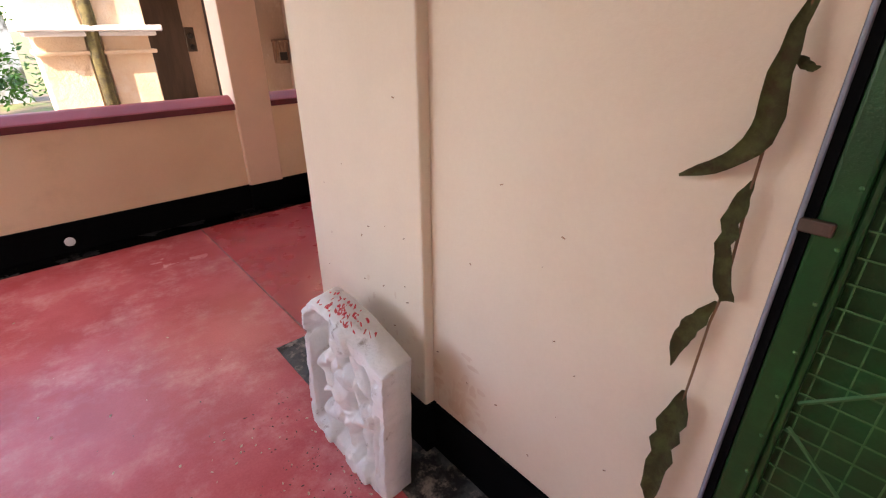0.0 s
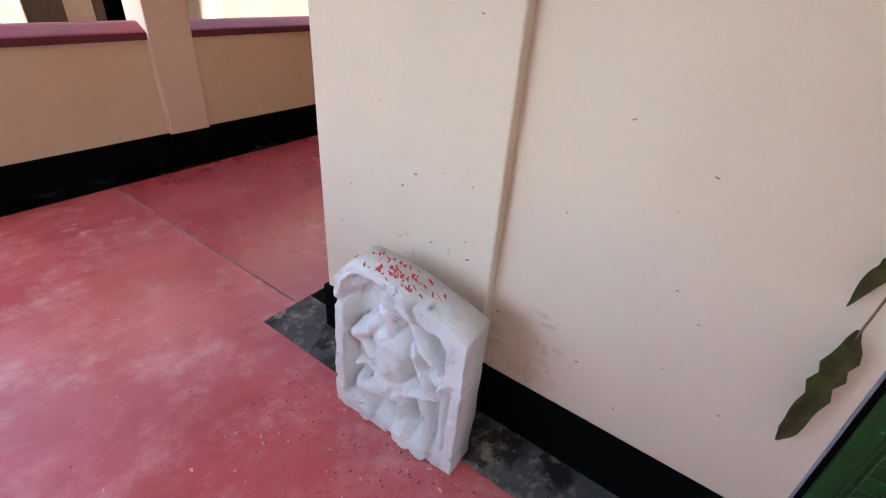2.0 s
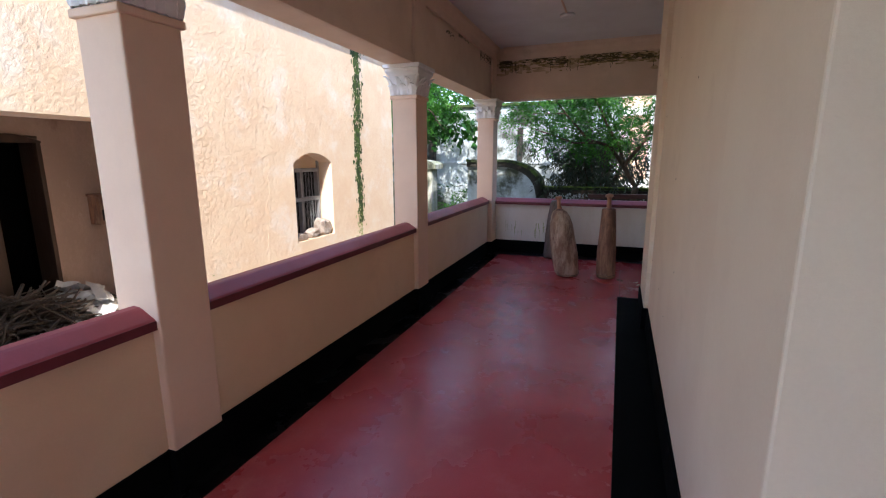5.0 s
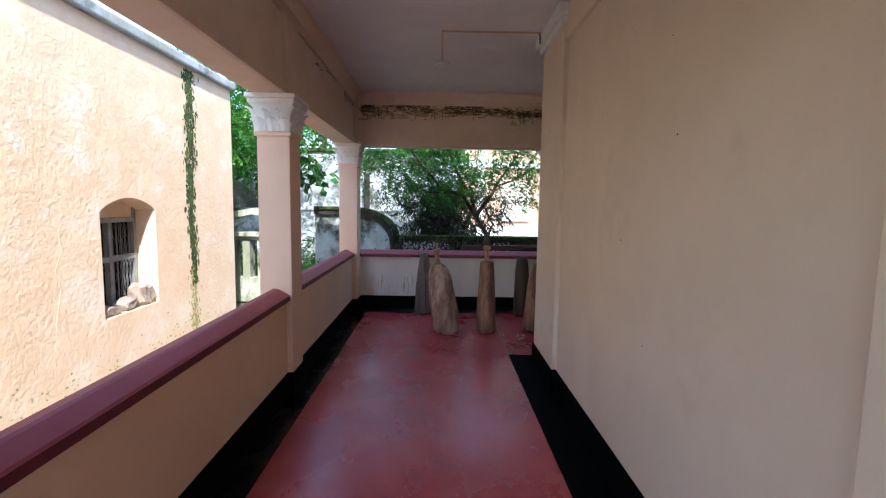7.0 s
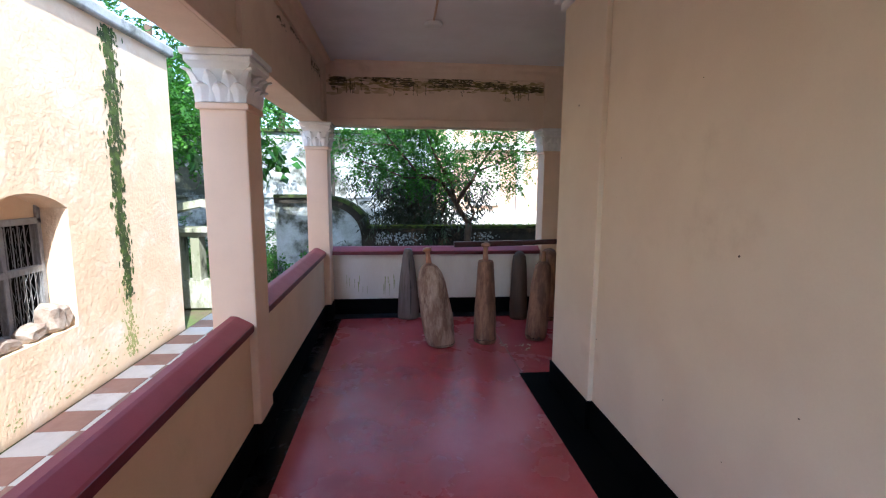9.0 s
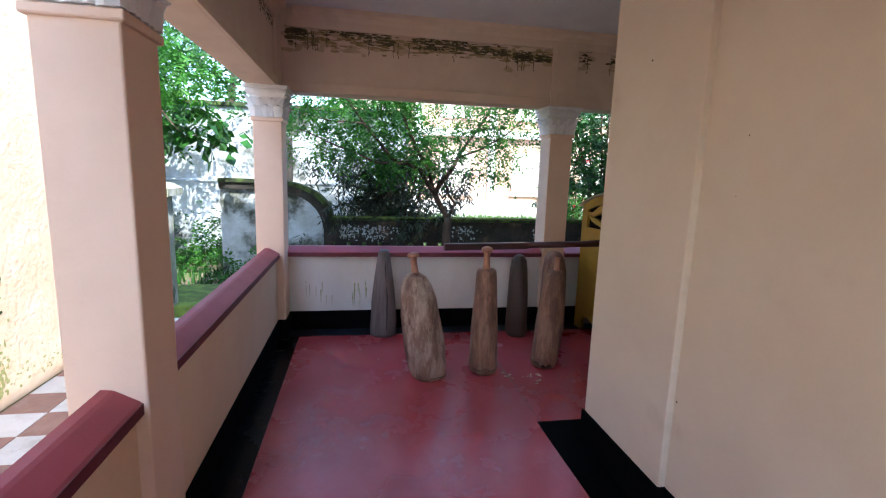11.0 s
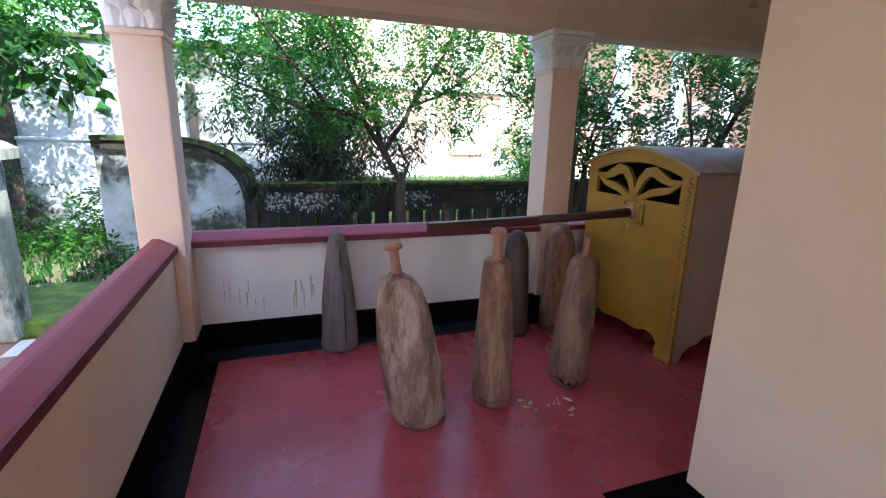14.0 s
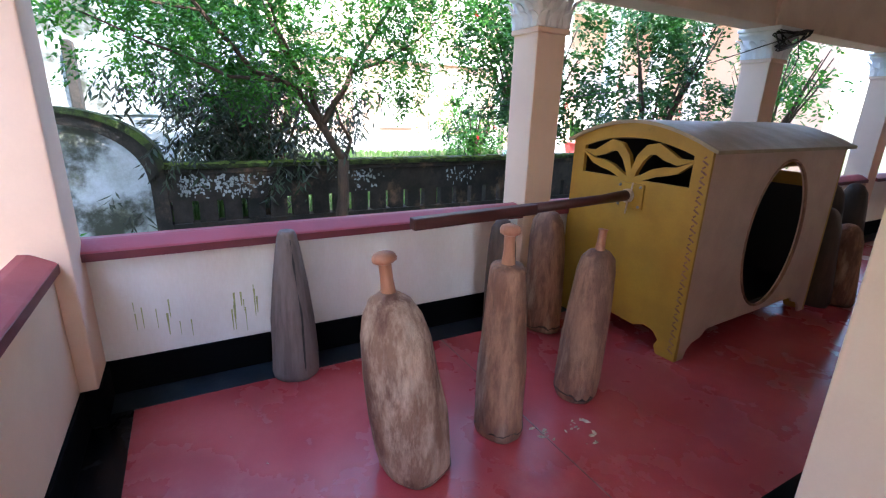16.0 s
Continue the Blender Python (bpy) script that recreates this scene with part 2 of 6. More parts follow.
POTRED = material("red_flower_pot", (0.48, 0.05, 0.04), 0.5, (0.38, 0.04, 0.03), 8, 0.6, 60, 0.1)
FLOWER = material("red_hibiscus_petal", (0.60, 0.015, 0.02), 0.6, (0.45, 0.01, 0.02), 20, 0.6, 60, 0.0, translucent=0.2)
CRUMB = material("dry_petal_litter", (0.66, 0.55, 0.42), 0.9, (0.5, 0.36, 0.25), 40, 0.8, 90, 0.1)
ENAMEL = material("white_enamel", (0.75, 0.76, 0.78), 0.35, (0.66, 0.66, 0.68), 10, 0.4, 60, 0.0)
JOINT = material("worn_joint", (0.16, 0.05, 0.045), 0.8, (0.28, 0.16, 0.14), 20, 0.9, 90, 0.1, coords="World")
# Far windows and doorways; the glare that pales them is put into the colour.
WASHED_OPENING = material("washed_out_opening", (0.66, 0.58, 0.52), 0.8, (0.58, 0.50, 0.44), 3, 0.6, 30, 0.05, coords="World")
DAMP = material("pale_green_damp", (0.46, 0.48, 0.22), 0.9, (0.32, 0.34, 0.12), 20, 0.8, 60, 0.1, coords="World")
BOUNCE_GROUND = material("pale_bounce_ground", (0.40, 0.38, 0.35), 0.9, (0.32, 0.30, 0.27), 2, 0.8, 40, 0.2, coords="World")
GATEWALL = material("green_stained_lime_wall", (0.50, 0.51, 0.47), 0.9, (0.26, 0.28, 0.20), 4.0, 1.0, 40, 0.4, stain=(0.04, 0.045, 0.03), stain_scale=3.0, stain_at=(0.50, 0.62), dust=(0.12, 0.15, 0.05), coords="World", stretch=(1, 1, 0.5))
STEPMOSS = material("bright_step_moss", (0.17, 0.27, 0.04), 0.95, (0.09, 0.13, 0.03), 6, 1.0, 60, 0.5, coords="World")
# Inner rail face; its shade is put into this darker maroon.
RAILSHADE = material("rail_maroon_with_shade", (0.15, 0.018, 0.03), 0.5, (0.11, 0.014, 0.022), 5, 0.7, 60, 0.08, coords="World")
STREAKMOSS = material("wall_moss", (0.10, 0.17, 0.03), 0.95, (0.04, 0.06, 0.02), 14, 1.0, 60, 0.4, coords="World")
RUST = material("brown_water_stain", (0.46, 0.34, 0.20), 0.9, (0.58, 0.44, 0.29), 9, 1.0, 60, 0.1, coords="World")
OLIVE = material("olive_algae", (0.22, 0.17, 0.05), 0.95, (0.38, 0.28, 0.14), 12, 1.0, 60, 0.1, coords="World")
WALLSTAIN = material("brown_wall_stain", (0.66, 0.51, 0.37), 0.85, (0.72, 0.58, 0.45), 9, 1.0, 60, 0.1, coords="World")

# ---- building blocks ----
def part(name, bm, mat, parent=None, label="", smooth=False):
    me = bpy.data.meshes.new(name)
    bm.to_mesh(me)
    bm.free()
    me.materials.append(mat)
    if smooth:
        me.polygons.foreach_set("use_smooth", [True] * len(me.polygons))
    ob = new(name, me)
    if parent is not None:
        ob.parent = parent
    if label:
        ob["label"] = label
    return ob


def thing(name, label, category, group="", kind="", m=None):
    ob = tagged(new(name), label, category, group, kind)
    ob.empty_display_size = 0.05
    if m is not None:
        ob.matrix_basis = m
    return ob


def box(bm, x0, x1, y0, y1, z0, z1, bevel=0.0, m=None):
    r = bmesh.ops.create_cube(bm, size=1)
    vs = r["verts"]
    bmesh.ops.transform(bm, verts=vs, matrix=Matrix.Translation(((x0 + x1) / 2, (y0 + y1) / 2, (z0 + z1) / 2)) @ Matrix.Diagonal((abs(x1 - x0), abs(y1 - y0), abs(z1 - z0), 1)))
    if bevel:
        es = list({e for v in vs for e in v.link_edges})
        vs = bmesh.ops.bevel(bm, geom=es, offset=bevel, segments=2, profile=0.5, affect="EDGES")["verts"]
    if m is not None:
        bmesh.ops.transform(bm, verts=vs, matrix=m)
    return bm


def boxes(*rows, bevel=0.0):
    bm = bmesh.new()
    for r in rows:
        box(bm, *r, bevel=bevel)
    return bm


def extrude_profile(pts, a, b, axis="x"):
    """A closed outline swept straight from a to b. axis x: outline in (y, z); axis y: outline in (x, z)."""
    bm = bmesh.new()
    def at(p, t):
        return (t, p[0], p[1]) if axis == "x" else ((p[0], t, p[1]) if axis == "y" else (p[0], p[1], t))
    va = [bm.verts.new(at(p, a)) for p in pts]
    vb = [bm.verts.new(at(p, b)) for p in pts]
    k = len(pts)
    for i in range(k):
        bm.faces.new((va[i], va[(i + 1) % k], vb[(i + 1) % k], vb[i]))
    bm.faces.new(va[::-1])
    bm.faces.new(vb)
    bmesh.ops.recalc_face_normals(bm, faces=bm.faces)
    return bm


def lathe(profile, seg=24, wobble=0.0, squash=1.0, seed=0, lean=(0, 0)):
    """A turned shape: profile rows of (radius, height)."""
    bm = bmesh.new()
    rings = []
    top = max(abs(z) for r, z in profile)
    for r, z in profile:
        ring = []
        for i in range(seg):
            a = 2 * math.pi * i / seg
            k = 1 + wobble * noise.noise(Vector((math.cos(a) * 1.5 + seed * 7.1, math.sin(a) * 1.5, z * 4)))
            s = z / top
            ring.append(bm.verts.new((r * k * math.cos(a) + lean[0] * s, r * k * squash * math.sin(a) + lean[1] * s, z)))
        rings.append(ring)
    for a, b in zip(rings, rings[1:]):
        for i in range(seg):
            bm.faces.new((a[i], a[(i + 1) % seg], b[(i + 1) % seg], b[i]))
    bm.faces.new(rings[0][::-1])
    bm.faces.new(rings[-1])
    return bm


def tube(bm, pts, radii, seg=6):
    """A tapered tube through points."""
    rings = []
    pts = [Vector(p) for p in pts]
    for i, p in enumerate(pts):
        d = (pts[min(i + 1, len(pts) - 1)] - pts[max(i - 1, 0)]).normalized()
        u = d.orthogonal().normalized() if i == 0 else (u - d * u.dot(d)).normalized()
        v = d.cross(u)
        r = radii[i] if isinstance(radii, (list, tuple)) else radii
        rings.append([bm.verts.new(p + (u * math.cos(2 * math.pi * k / seg) + v * math.sin(2 * math.pi * k / seg)) * r) for k in range(seg)])
    for a, b in zip(rings, rings[1:]):
        for k in range(seg):
            bm.faces.new((a[k], a[(k + 1) % seg], b[(k + 1) % seg], b[k]))
    bm.faces.new(rings[0][::-1])
    bm.faces.new(rings[-1])
    return bm


def blobs(bm, spots, place, seed):
    """Small ragged flat patches: rows of (across, up, half width, half height)."""
    rb_ = random.Random(seed)
    for a, z, w, h in spots:
        k = rb_.choice((6, 7, 8, 9))
        lift = rb_.uniform(0.001, 0.005)
        vs_ = []
        for i in range(k):
            t_ = 2 * math.pi * i / k
            r_ = rb_.uniform(0.55, 1.25)
            vs_.append(bm.verts.new(place(a + w * r_ * math.cos(t_), z + h * r_ * math.sin(t_), lift)))
        bm.faces.new(vs_)
    return bm


def structure(ob, label, category):
    return tagged(ob, label, category, kind="structure")


# ---- verandah: floor, skirting, parapets ----
# core house: west face x 0.77, north face y 1.60, east face x 4.83; pilasters stand 35 mm proud at its corners
WX, NY, EX = 0.77, 1.60, 4.83
PILW, PILN, PILE = 0.735, 1.637, 4.865
COL_Y, PAR_Y, PAR_X, COL_X = 3.715, 3.76, 7.11, 7.045
Y_SOUTH, X_WEST = -7.0, -1.62
CEILING, BEAM_B = 3.10, 2.36

floor = part("floor", boxes((0.735, 7.38, Y_SOUTH, 4.06, -0.12, 0.0)), RED)
part("floor_bay", boxes((X_WEST, 0.735, Y_SOUTH, 4.06, -0.12, 0.0)), RED_DUSTY, floor, "dusty pinkish bay of the cement floor")
structure(floor, "polished red oxide cement verandah floor, dusty and worn", "floor")
# the north line of parapet, columns and beam runs half a degree off the house
NORTH_LINE = Matrix.Translation((1.3, 3.715, 0)) @ pose(0, 0, 0, 0, 0, 0.5) @ Matrix.Translation((-1.3, -3.715, 0))
# thin dark joints between the poured bays
for x0, x1, y0, y1 in ((0.731, 0.739, 1.85, 3.575), (5.09, 6.90, 1.822, 1.828), (-1.30, 0.57, -1.62, -1.612)):
    part("floor_joint", boxes((x0, x1, y0, y1, 0.0, 0.0025)), JOINT, floor, "fine worn joint line in cement floor")
# black border bands laid 4 mm over the red
BORD = 0.004
border = part("floor_border", boxes((X_WEST, 6.90, 3.575, 3.742, 0, BORD)), BLACKGLOSS, floor, "glossy black cement border strip")
border.matrix_basis = NORTH_LINE
part("floor_border", boxes((6.90, 7.10, Y_SOUTH, 3.78, 0, BORD)), BLUECEM, floor, "glossy black cement border strip")
part("floor_border", boxes((0.80, 5.09, NY, 1.85, 0, BORD)), BLACK, floor, "glossy black cement border strip")
part("floor_border", boxes((0.57, 0.80, NY, 1.85, 0, BORD)), BLACKDUST, floor, "dusty black cement border strip")
part("floor_border", boxes((0.57, WX, Y_SOUTH, NY, 0, BORD)), BLACKDUST, floor, "dusty black cement border strip")
part("floor_border", boxes((EX, 5.09, Y_SOUTH, NY, 0, BORD)), BLACK, floor, "glossy black cement border strip")

# north parapet between the columns, with a maroon sloping rail
SK = 0.20
def rail_profile(side):
    """Rail outline across its length: inner fascia, slope up to a flat top, outer edge."""
    return [(0.0, 0.785), (0.0, 0.822), (0.008, 0.83), (0.075, 0.868), (0.09, 0.874), (0.125, 0.877), (0.135, 0.868), (0.135, 0.83), (0.04, 0.80), (0.03, 0.785)]

parapet_n = part("parapet_north", boxes((X_WEST, 7.11, PAR_Y, 3.855, 0, 0.815)), PEACH_BOUNCE)
structure(parapet_n, "peach plastered parapet wall with black skirting", "wall")
part("skirting", boxes((X_WEST, 7.10, PAR_Y - 0.018, PAR_Y, 0, SK), bevel=0.004), BLACK, parapet_n, "black painted skirting")
parapet_e = part("parapet_east", boxes((PAR_X, 7.165, Y_SOUTH, 3.79, 0, 0.815)), WHITEWASH)
structure(parapet_e, "whitewashed parapet wall with green damp streaks", "wall")
part("skirting", boxes((PAR_X - 0.018, PAR_X, Y_SOUTH, 3.80, 0, SK), bevel=0.004), BLACK, parapet_e, "black painted skirting")

COLS_N = [(-1.60, COL_Y), (1.195, COL_Y), (3.99, COL_Y), (6.83, COL_Y)]
COLS_W = [(-1.60, 0.92), (-1.60, -1.87), (-1.60, -4.66)]
COLS_E = [(COL_X, 0.83), (COL_X, -1.95), (COL_X, -4.73)]
CW, CD = 0.27, 0.25
def rail_piece(a, b, axis, base):
    pts = [(base + u, z) for u, z in rail_profile(0)]
    bm = extrude_profile(pts, a, b, axis)
    return bm

edges = [X_WEST] + [v for c in COLS_N for v in (c[0], c[0] + CW)]
for a, b in zip(edges[0::2], edges[1::2]):
    rl_ = part("rail", rail_piece(a, b, "x", PAR_Y - 0.025), RAILRED, parapet_n, "maroon painted sloping parapet rail")
    fa_ = part("rail_band", boxes((a, b, PAR_Y - 0.029, PAR_Y - 0.0255, 0.781, 0.822)), RAILSHADE, parapet_n, "rail face with shade put into its maroon")
    if a > 4.0:
        rl_.location.z = fa_.location.z = 0.022
edges = [Y_SOUTH, COLS_E[2][1], COLS_E[2][1] + CW, COLS_E[1][1], COLS_E[1][1] + CW, COLS_E[0][1], COLS_E[0][1] + CW, 3.79]
for a, b in zip(edges[0::2], edges[1::2]):
    part("rail", rail_piece(a, b, "y", PAR_X - 0.085), RAILRED, parapet_e, "maroon painted sloping parapet rail")
    part("rail_band", boxes((PAR_X - 0.089, PAR_X - 0.0855, a, b, 0.781, 0.822)), RAILSHADE, parapet_e, "rail face with shade put into its maroon")


# ---- columns ----
def leaf_plate(w, h, curl, thick=0.012):
    """A carved acanthus leaf: a lobed plate that curls outwards at its tip."""
    bm = bmesh.new()
    n_, rows = 6, []
    for i in range(n_ + 1):
        s = i / n_
        half = w * 0.5 * (0.55 + 0.45 * math.sin(math.pi * min(1, s * 1.1))) * (1 - 0.55 * max(0, s - 0.7) / 0.3) * (1 + 0.12 * (i % 2))
        out = curl * s ** 3 + 0.004
        drop = -curl * 0.35 * max(0, s - 0.8) / 0.2
        rows.append([(u * half, -out - thick * (1 - abs(u)), s * h + drop) for u in (-1, -0.5, 0, 0.5, 1)])
    vv = [[bm.verts.new(p) for p in r] for r in rows]
    for a, b in zip(vv, vv[1:]):
        for i in range(4):
            bm.faces.new((a[i], a[i + 1], b[i + 1], b[i]))
    bmesh.ops.recalc_face_normals(bm, faces=bm.faces)
    bmesh.ops.solidify(bm, geom=bm.faces[:], thickness=0.010)
    bmesh.ops.recalc_face_normals(bm, faces=bm.faces)
    return bm


def joined(items):
    """Several bmeshes, each at its pose, in one."""
    out = bmesh.new()
    for b, m in items:
        tmp = bpy.data.meshes.new("tmp")
        bmesh.ops.transform(b, verts=b.verts, matrix=m)
        b.to_mesh(tmp)
        b.free()
        out.from_mesh(tmp)
        bpy.data.meshes.remove(tmp)
    return out


def column(label):
    """A square verandah column, its corner at the origin: shaft, necking, carved capital."""
    c = thing("column", label, "column", "verandah columns")
    part("shaft", boxes((0, CW, 0, CD, 0, 2.06), bevel=0.008), PEACH_COL, c)
    part("skirting", boxes((-0.012, CW + 0.012, -0.012, CD + 0.012, 0, SK), bevel=0.003), BLACK, c, "black painted skirting")
    part("necking", boxes((-0.016, CW + 0.016, -0.016, CD + 0.016, 2.05, 2.085), bevel=0.007), PEACH_COL, c)
    items = [(boxes((0.0, CW, 0.0, CD, 2.085, 2.30)), Matrix())]
    # bell flares to the abacus
    bell = bmesh.new()
    q = [(0.0, 2.10), (0.004, 2.20), (0.02, 2.26), (0.045, 2.29)]
    rings = []
    for o, z in q:
        rings.append([bell.verts.new(p) for p in ((-o, -o, z), (CW + o, -o, z), (CW + o, CD + o, z), (-o, CD + o, z))])
    for a, b in zip(rings, rings[1:]):
        for i in range(4):
            bell.faces.new((a[i], a[(i + 1) % 4], b[(i + 1) % 4], b[i]))
    bell.faces.new(rings[-1])
    items.append((bell, Matrix()))
    part("bell", joined(items), CAPWHITE, c)
    part("abacus", joined([(boxes((-0.05, CW + 0.05, -0.05, CD + 0.05, 2.29, 2.325), bevel=0.008), Matrix()), (boxes((-0.065, CW + 0.065, -0.065, CD + 0.065, 2.325, 2.36), bevel=0.008), Matrix())]), CAPWHITE, c)
    cx, cy = CW / 2, CD / 2
    for side in range(4):
        rot = Matrix.Translation((cx, cy, 0)) @ pose(0, 0, 0, 0, 0, 90 * side)
        d = CD / 2 if side % 2 == 0 else CW / 2
        leaves = []
        for u in (-0.095, 0.0, 0.095):
            leaves.append((leaf_plate(0.085, 0.115, 0.045), rot @ Matrix.Translation((u, -d, 2.088))))
        for u in (-0.05, 0.05):
            leaves.append((leaf_plate(0.08, 0.175, 0.055), rot @ Matrix.Translation((u, -d + 0.004, 2.09))))
        leaves.append((leaf_plate(0.06, 0.20, 0.075), rot @ Matrix.Translation((0.115, -d, 2.09)) @ pose(0, 0, 0, 0, 0, 45)))
        part("acanthus", joined(leaves), CAPWHITE, c)
    return c


col0 = column("peach painted square column with white carved capital")
col0.matrix_basis = NORTH_LINE @ pose(*COLS_N[0], 0)
for x, y in COLS_N[1:]:
    copy_thing(col0, NORTH_LINE @ pose(x, y - (0.028 if x > 6 else 0), 0))
for x, y in COLS_E + COLS_W:
    copy_thing(col0, pose(x, y, 0))
parapet_n.matrix_basis = NORTH_LINE
parapet_w = part("parapet_west", boxes((-1.50, -1.41, Y_SOUTH, 3.74, 0, 0.815)), PEACH_BOUNCE)
structure(parapet_w, "peach plastered parapet wall on the court side", "wall")
part("rail", boxes((-1.52, -1.385, Y_SOUTH, 3.71, 0.815, 0.87), bevel=0.01), RAILRED, parapet_w, "maroon painted parapet rail")
part("skirting", boxes((-1.41, -1.392, Y_SOUTH, 3.70, 0, SK), bevel=0.004), BLACK, parapet_w, "black painted skirting")

# ---- beams and ceiling ----
ceiling = part("ceiling", boxes((-1.75, 7.45, Y_SOUTH, 4.15, CEILING, CEILING + 0.16)), CEIL)
structure(ceiling, "white painted concrete verandah ceiling, slightly stained", "ceiling")
beam_n = part("beam_north", boxes((X_WEST, 7.10, 3.745, 3.98, BEAM_B, CEILING)), BEAM)
beam_n.matrix_basis = NORTH_LINE
structure(beam_n, "peach plastered beam over the columns, water stained", "beam")
part("lower_band", boxes((X_WEST, 7.08, 3.722, 3.745, BEAM_B, BEAM_B + 0.085), bevel=0.004), BEAM, beam_n)
part("upper_band", boxes((X_WEST, 7.06, 3.715, 3.745, CEILING - 0.17, CEILING), bevel=0.005), BEAM, beam_n)
part("cornice", extrude_profile([(3.745, CEILING), (3.65, CEILING), (3.66, CEILING - 0.035), (3.70, CEILING - 0.06), (3.725, CEILING - 0.12), (3.745, CEILING - 0.12)], X_WEST, 7.0, "x"), BEAM, beam_n)
beam_e = part("beam_east", boxes((7.085, 7.32, Y_SOUTH, 3.775, BEAM_B, CEILING)), BEAM)
structure(beam_e, "peach plastered beam with black mould under the ceiling", "beam")
part("lower_band", boxes((7.062, 7.085, Y_SOUTH, 3.72, BEAM_B, BEAM_B + 0.085), bevel=0.004), BEAM, beam_e)
part("upper_band", boxes((7.055, 7.085, Y_SOUTH, 3.71, CEILING - 0.17, CEILING), bevel=0.005), BEAM, beam_e)
part("cornice", extrude_profile([(7.085, CEILING), (6.99, CEILING), (7.0, CEILING - 0.035), (7.04, CEILING - 0.06), (7.065, CEILING - 0.12), (7.085, CEILING - 0.12)], Y_SOUTH, 3.65, "y"), BEAM, beam_e)
for x, y in COLS_N:
    part("impost", boxes((x, x + CW, COL_Y, 3.745, BEAM_B, CEILING - 0.1), bevel=0.004), BEAM, beam_n)
for x, y in COLS_E:
    part("impost", boxes((COL_X, 7.085, y, y + CW, BEAM_B, CEILING - 0.1), bevel=0.004), BEAM, beam_e)

beam_w = part("beam_west", boxes((-1.58, -1.35, Y_SOUTH, 3.70, BEAM_B, CEILING)), BEAM)
structure(beam_w, "peach plastered beam over the court-side columns", "beam")
# Parapet out of view, added so that its shadow covers the garden wall.
roof_shade_edge = part("roof_parapet", boxes((-1.75, 7.25, 3.95, 4.15, CEILING + 0.16, 3.85), (7.25, 7.45, Y_SOUTH, 4.15, CEILING + 0.16, 4.25), (-1.75, -1.55, Y_SOUTH, 3.95, CEILING + 0.16, 3.85)), OLDWALL)
structure(roof_shade_edge, "unseen roof parapet added to shade the garden wall", "wall")

# ---- core house ----
core_n = part("wall_north", boxes((WX, EX, NY - 0.25, NY, 0, CEILING)), PEACH)
structure(core_n, "plain peach plastered verandah wall, faintly marked", "wall")
core_w = part("wall_west", boxes((WX, WX + 0.25, 0.18, NY - 0.25, 0, CEILING), (WX, WX + 0.25, Y_SOUTH, -0.86, 0, CEILING), (WX, WX + 0.25, -0.86, 0.18, 2.15, CEILING)), PEACH)
structure(core_w, "plain peach plastered verandah wall, faintly marked", "wall")
core_e = part("wall_east", boxes((EX - 0.25, EX, Y_SOUTH, NY - 0.25, 0, CEILING)), PEACH)
structure(core_e, "plain peach plastered verandah wall, faintly marked", "wall")
PIL_SKEW = 0.006
part("pilaster", boxes((PILW, 1.40, 0.962, PILN, 0, 2.98), bevel=PIL_SKEW), PEACH, core_n)
part("pilaster", boxes((4.13, PILE, 0.96, PILN, 0, 2.98), bevel=PIL_SKEW), PEACH, core_n)
for x0, x1 in ((PILW, 1.40), (4.13, PILE)):
    part("pilaster_cornice", joined([(boxes((x0 - 0.03, x1 + 0.03, 0.93, PILN + 0.03, 2.96, 3.02), bevel=0.01), Matrix()), (boxes((x0 - 0.07, x1 + 0.07, 0.89, PILN + 0.07, 3.02, CEILING), bevel=0.012), Matrix())]), CAPWHITE, core_n)
part("top_band", boxes((1.40, 4.13, NY, NY + 0.03, 2.84, CEILING), bevel=0.006), PEACH, core_n)
S2 = 0.014
part("skirting", boxes((1.40, 4.13, NY, NY + S2, 0, SK), bevel=0.003), BLACK, core_n, "black painted skirting")
for x0, x1 in ((PILW, 1.40), (4.13, PILE)):
    part("skirting", boxes((x0 - S2, x1 + S2, 0.962 - S2, PILN + S2, 0, SK), bevel=0.003), BLACK, core_n, "black painted skirting")
part("skirting", boxes((WX - S2, WX, 0.20, 0.95, 0, SK), bevel=0.003), BLACK, core_w, "black painted skirting")
part("skirting", boxes((EX, EX + S2, Y_SOUTH, 0.95, 0, SK), bevel=0.003), BLACK, core_e, "black painted skirting")
wall_s = part("wall_south", boxes((-1.75, 7.45, Y_SOUTH - 0.2, Y_SOUTH, 0, CEILING)), PEACH)
structure(wall_s, "plain peach plastered end wall", "wall")

# ---- outdoors: ground, house across the court ----
GZ = -0.10
ground = part("ground", boxes((-400, 400, -400, 400, GZ - 0.5, GZ - 0.03)), SOIL)
structure(ground, "bare garden soil with patches of moss and weeds", "ground")

HY, PF = 5.49, 0.15        # house front, porch floor height


def wall_with_arch(x0, x1, y0, y1, z0, z1, wx0, wx1, wz0, wz1, rise, n_=10):
    """A wall slab along x with one window hole under a low arch."""
    bm = boxes((x0, wx0, y0, y1, z0, z1), (wx1, x1, y0, y1, z0, z1), (wx0, wx1, y0, y1, z0, wz0))
    top = [(wx0 + (wx1 - wx0) * i / n_, wz1 + rise * math.sin(math.pi * i / n_) ** 0.8) for i in range(n_ + 1)]
    pts = top + [(wx1, z1), (wx0, z1)]
    tmp = extrude_profile(pts, y0, y1, "y")
    return joined([(bm, Matrix()), (tmp, Matrix())])


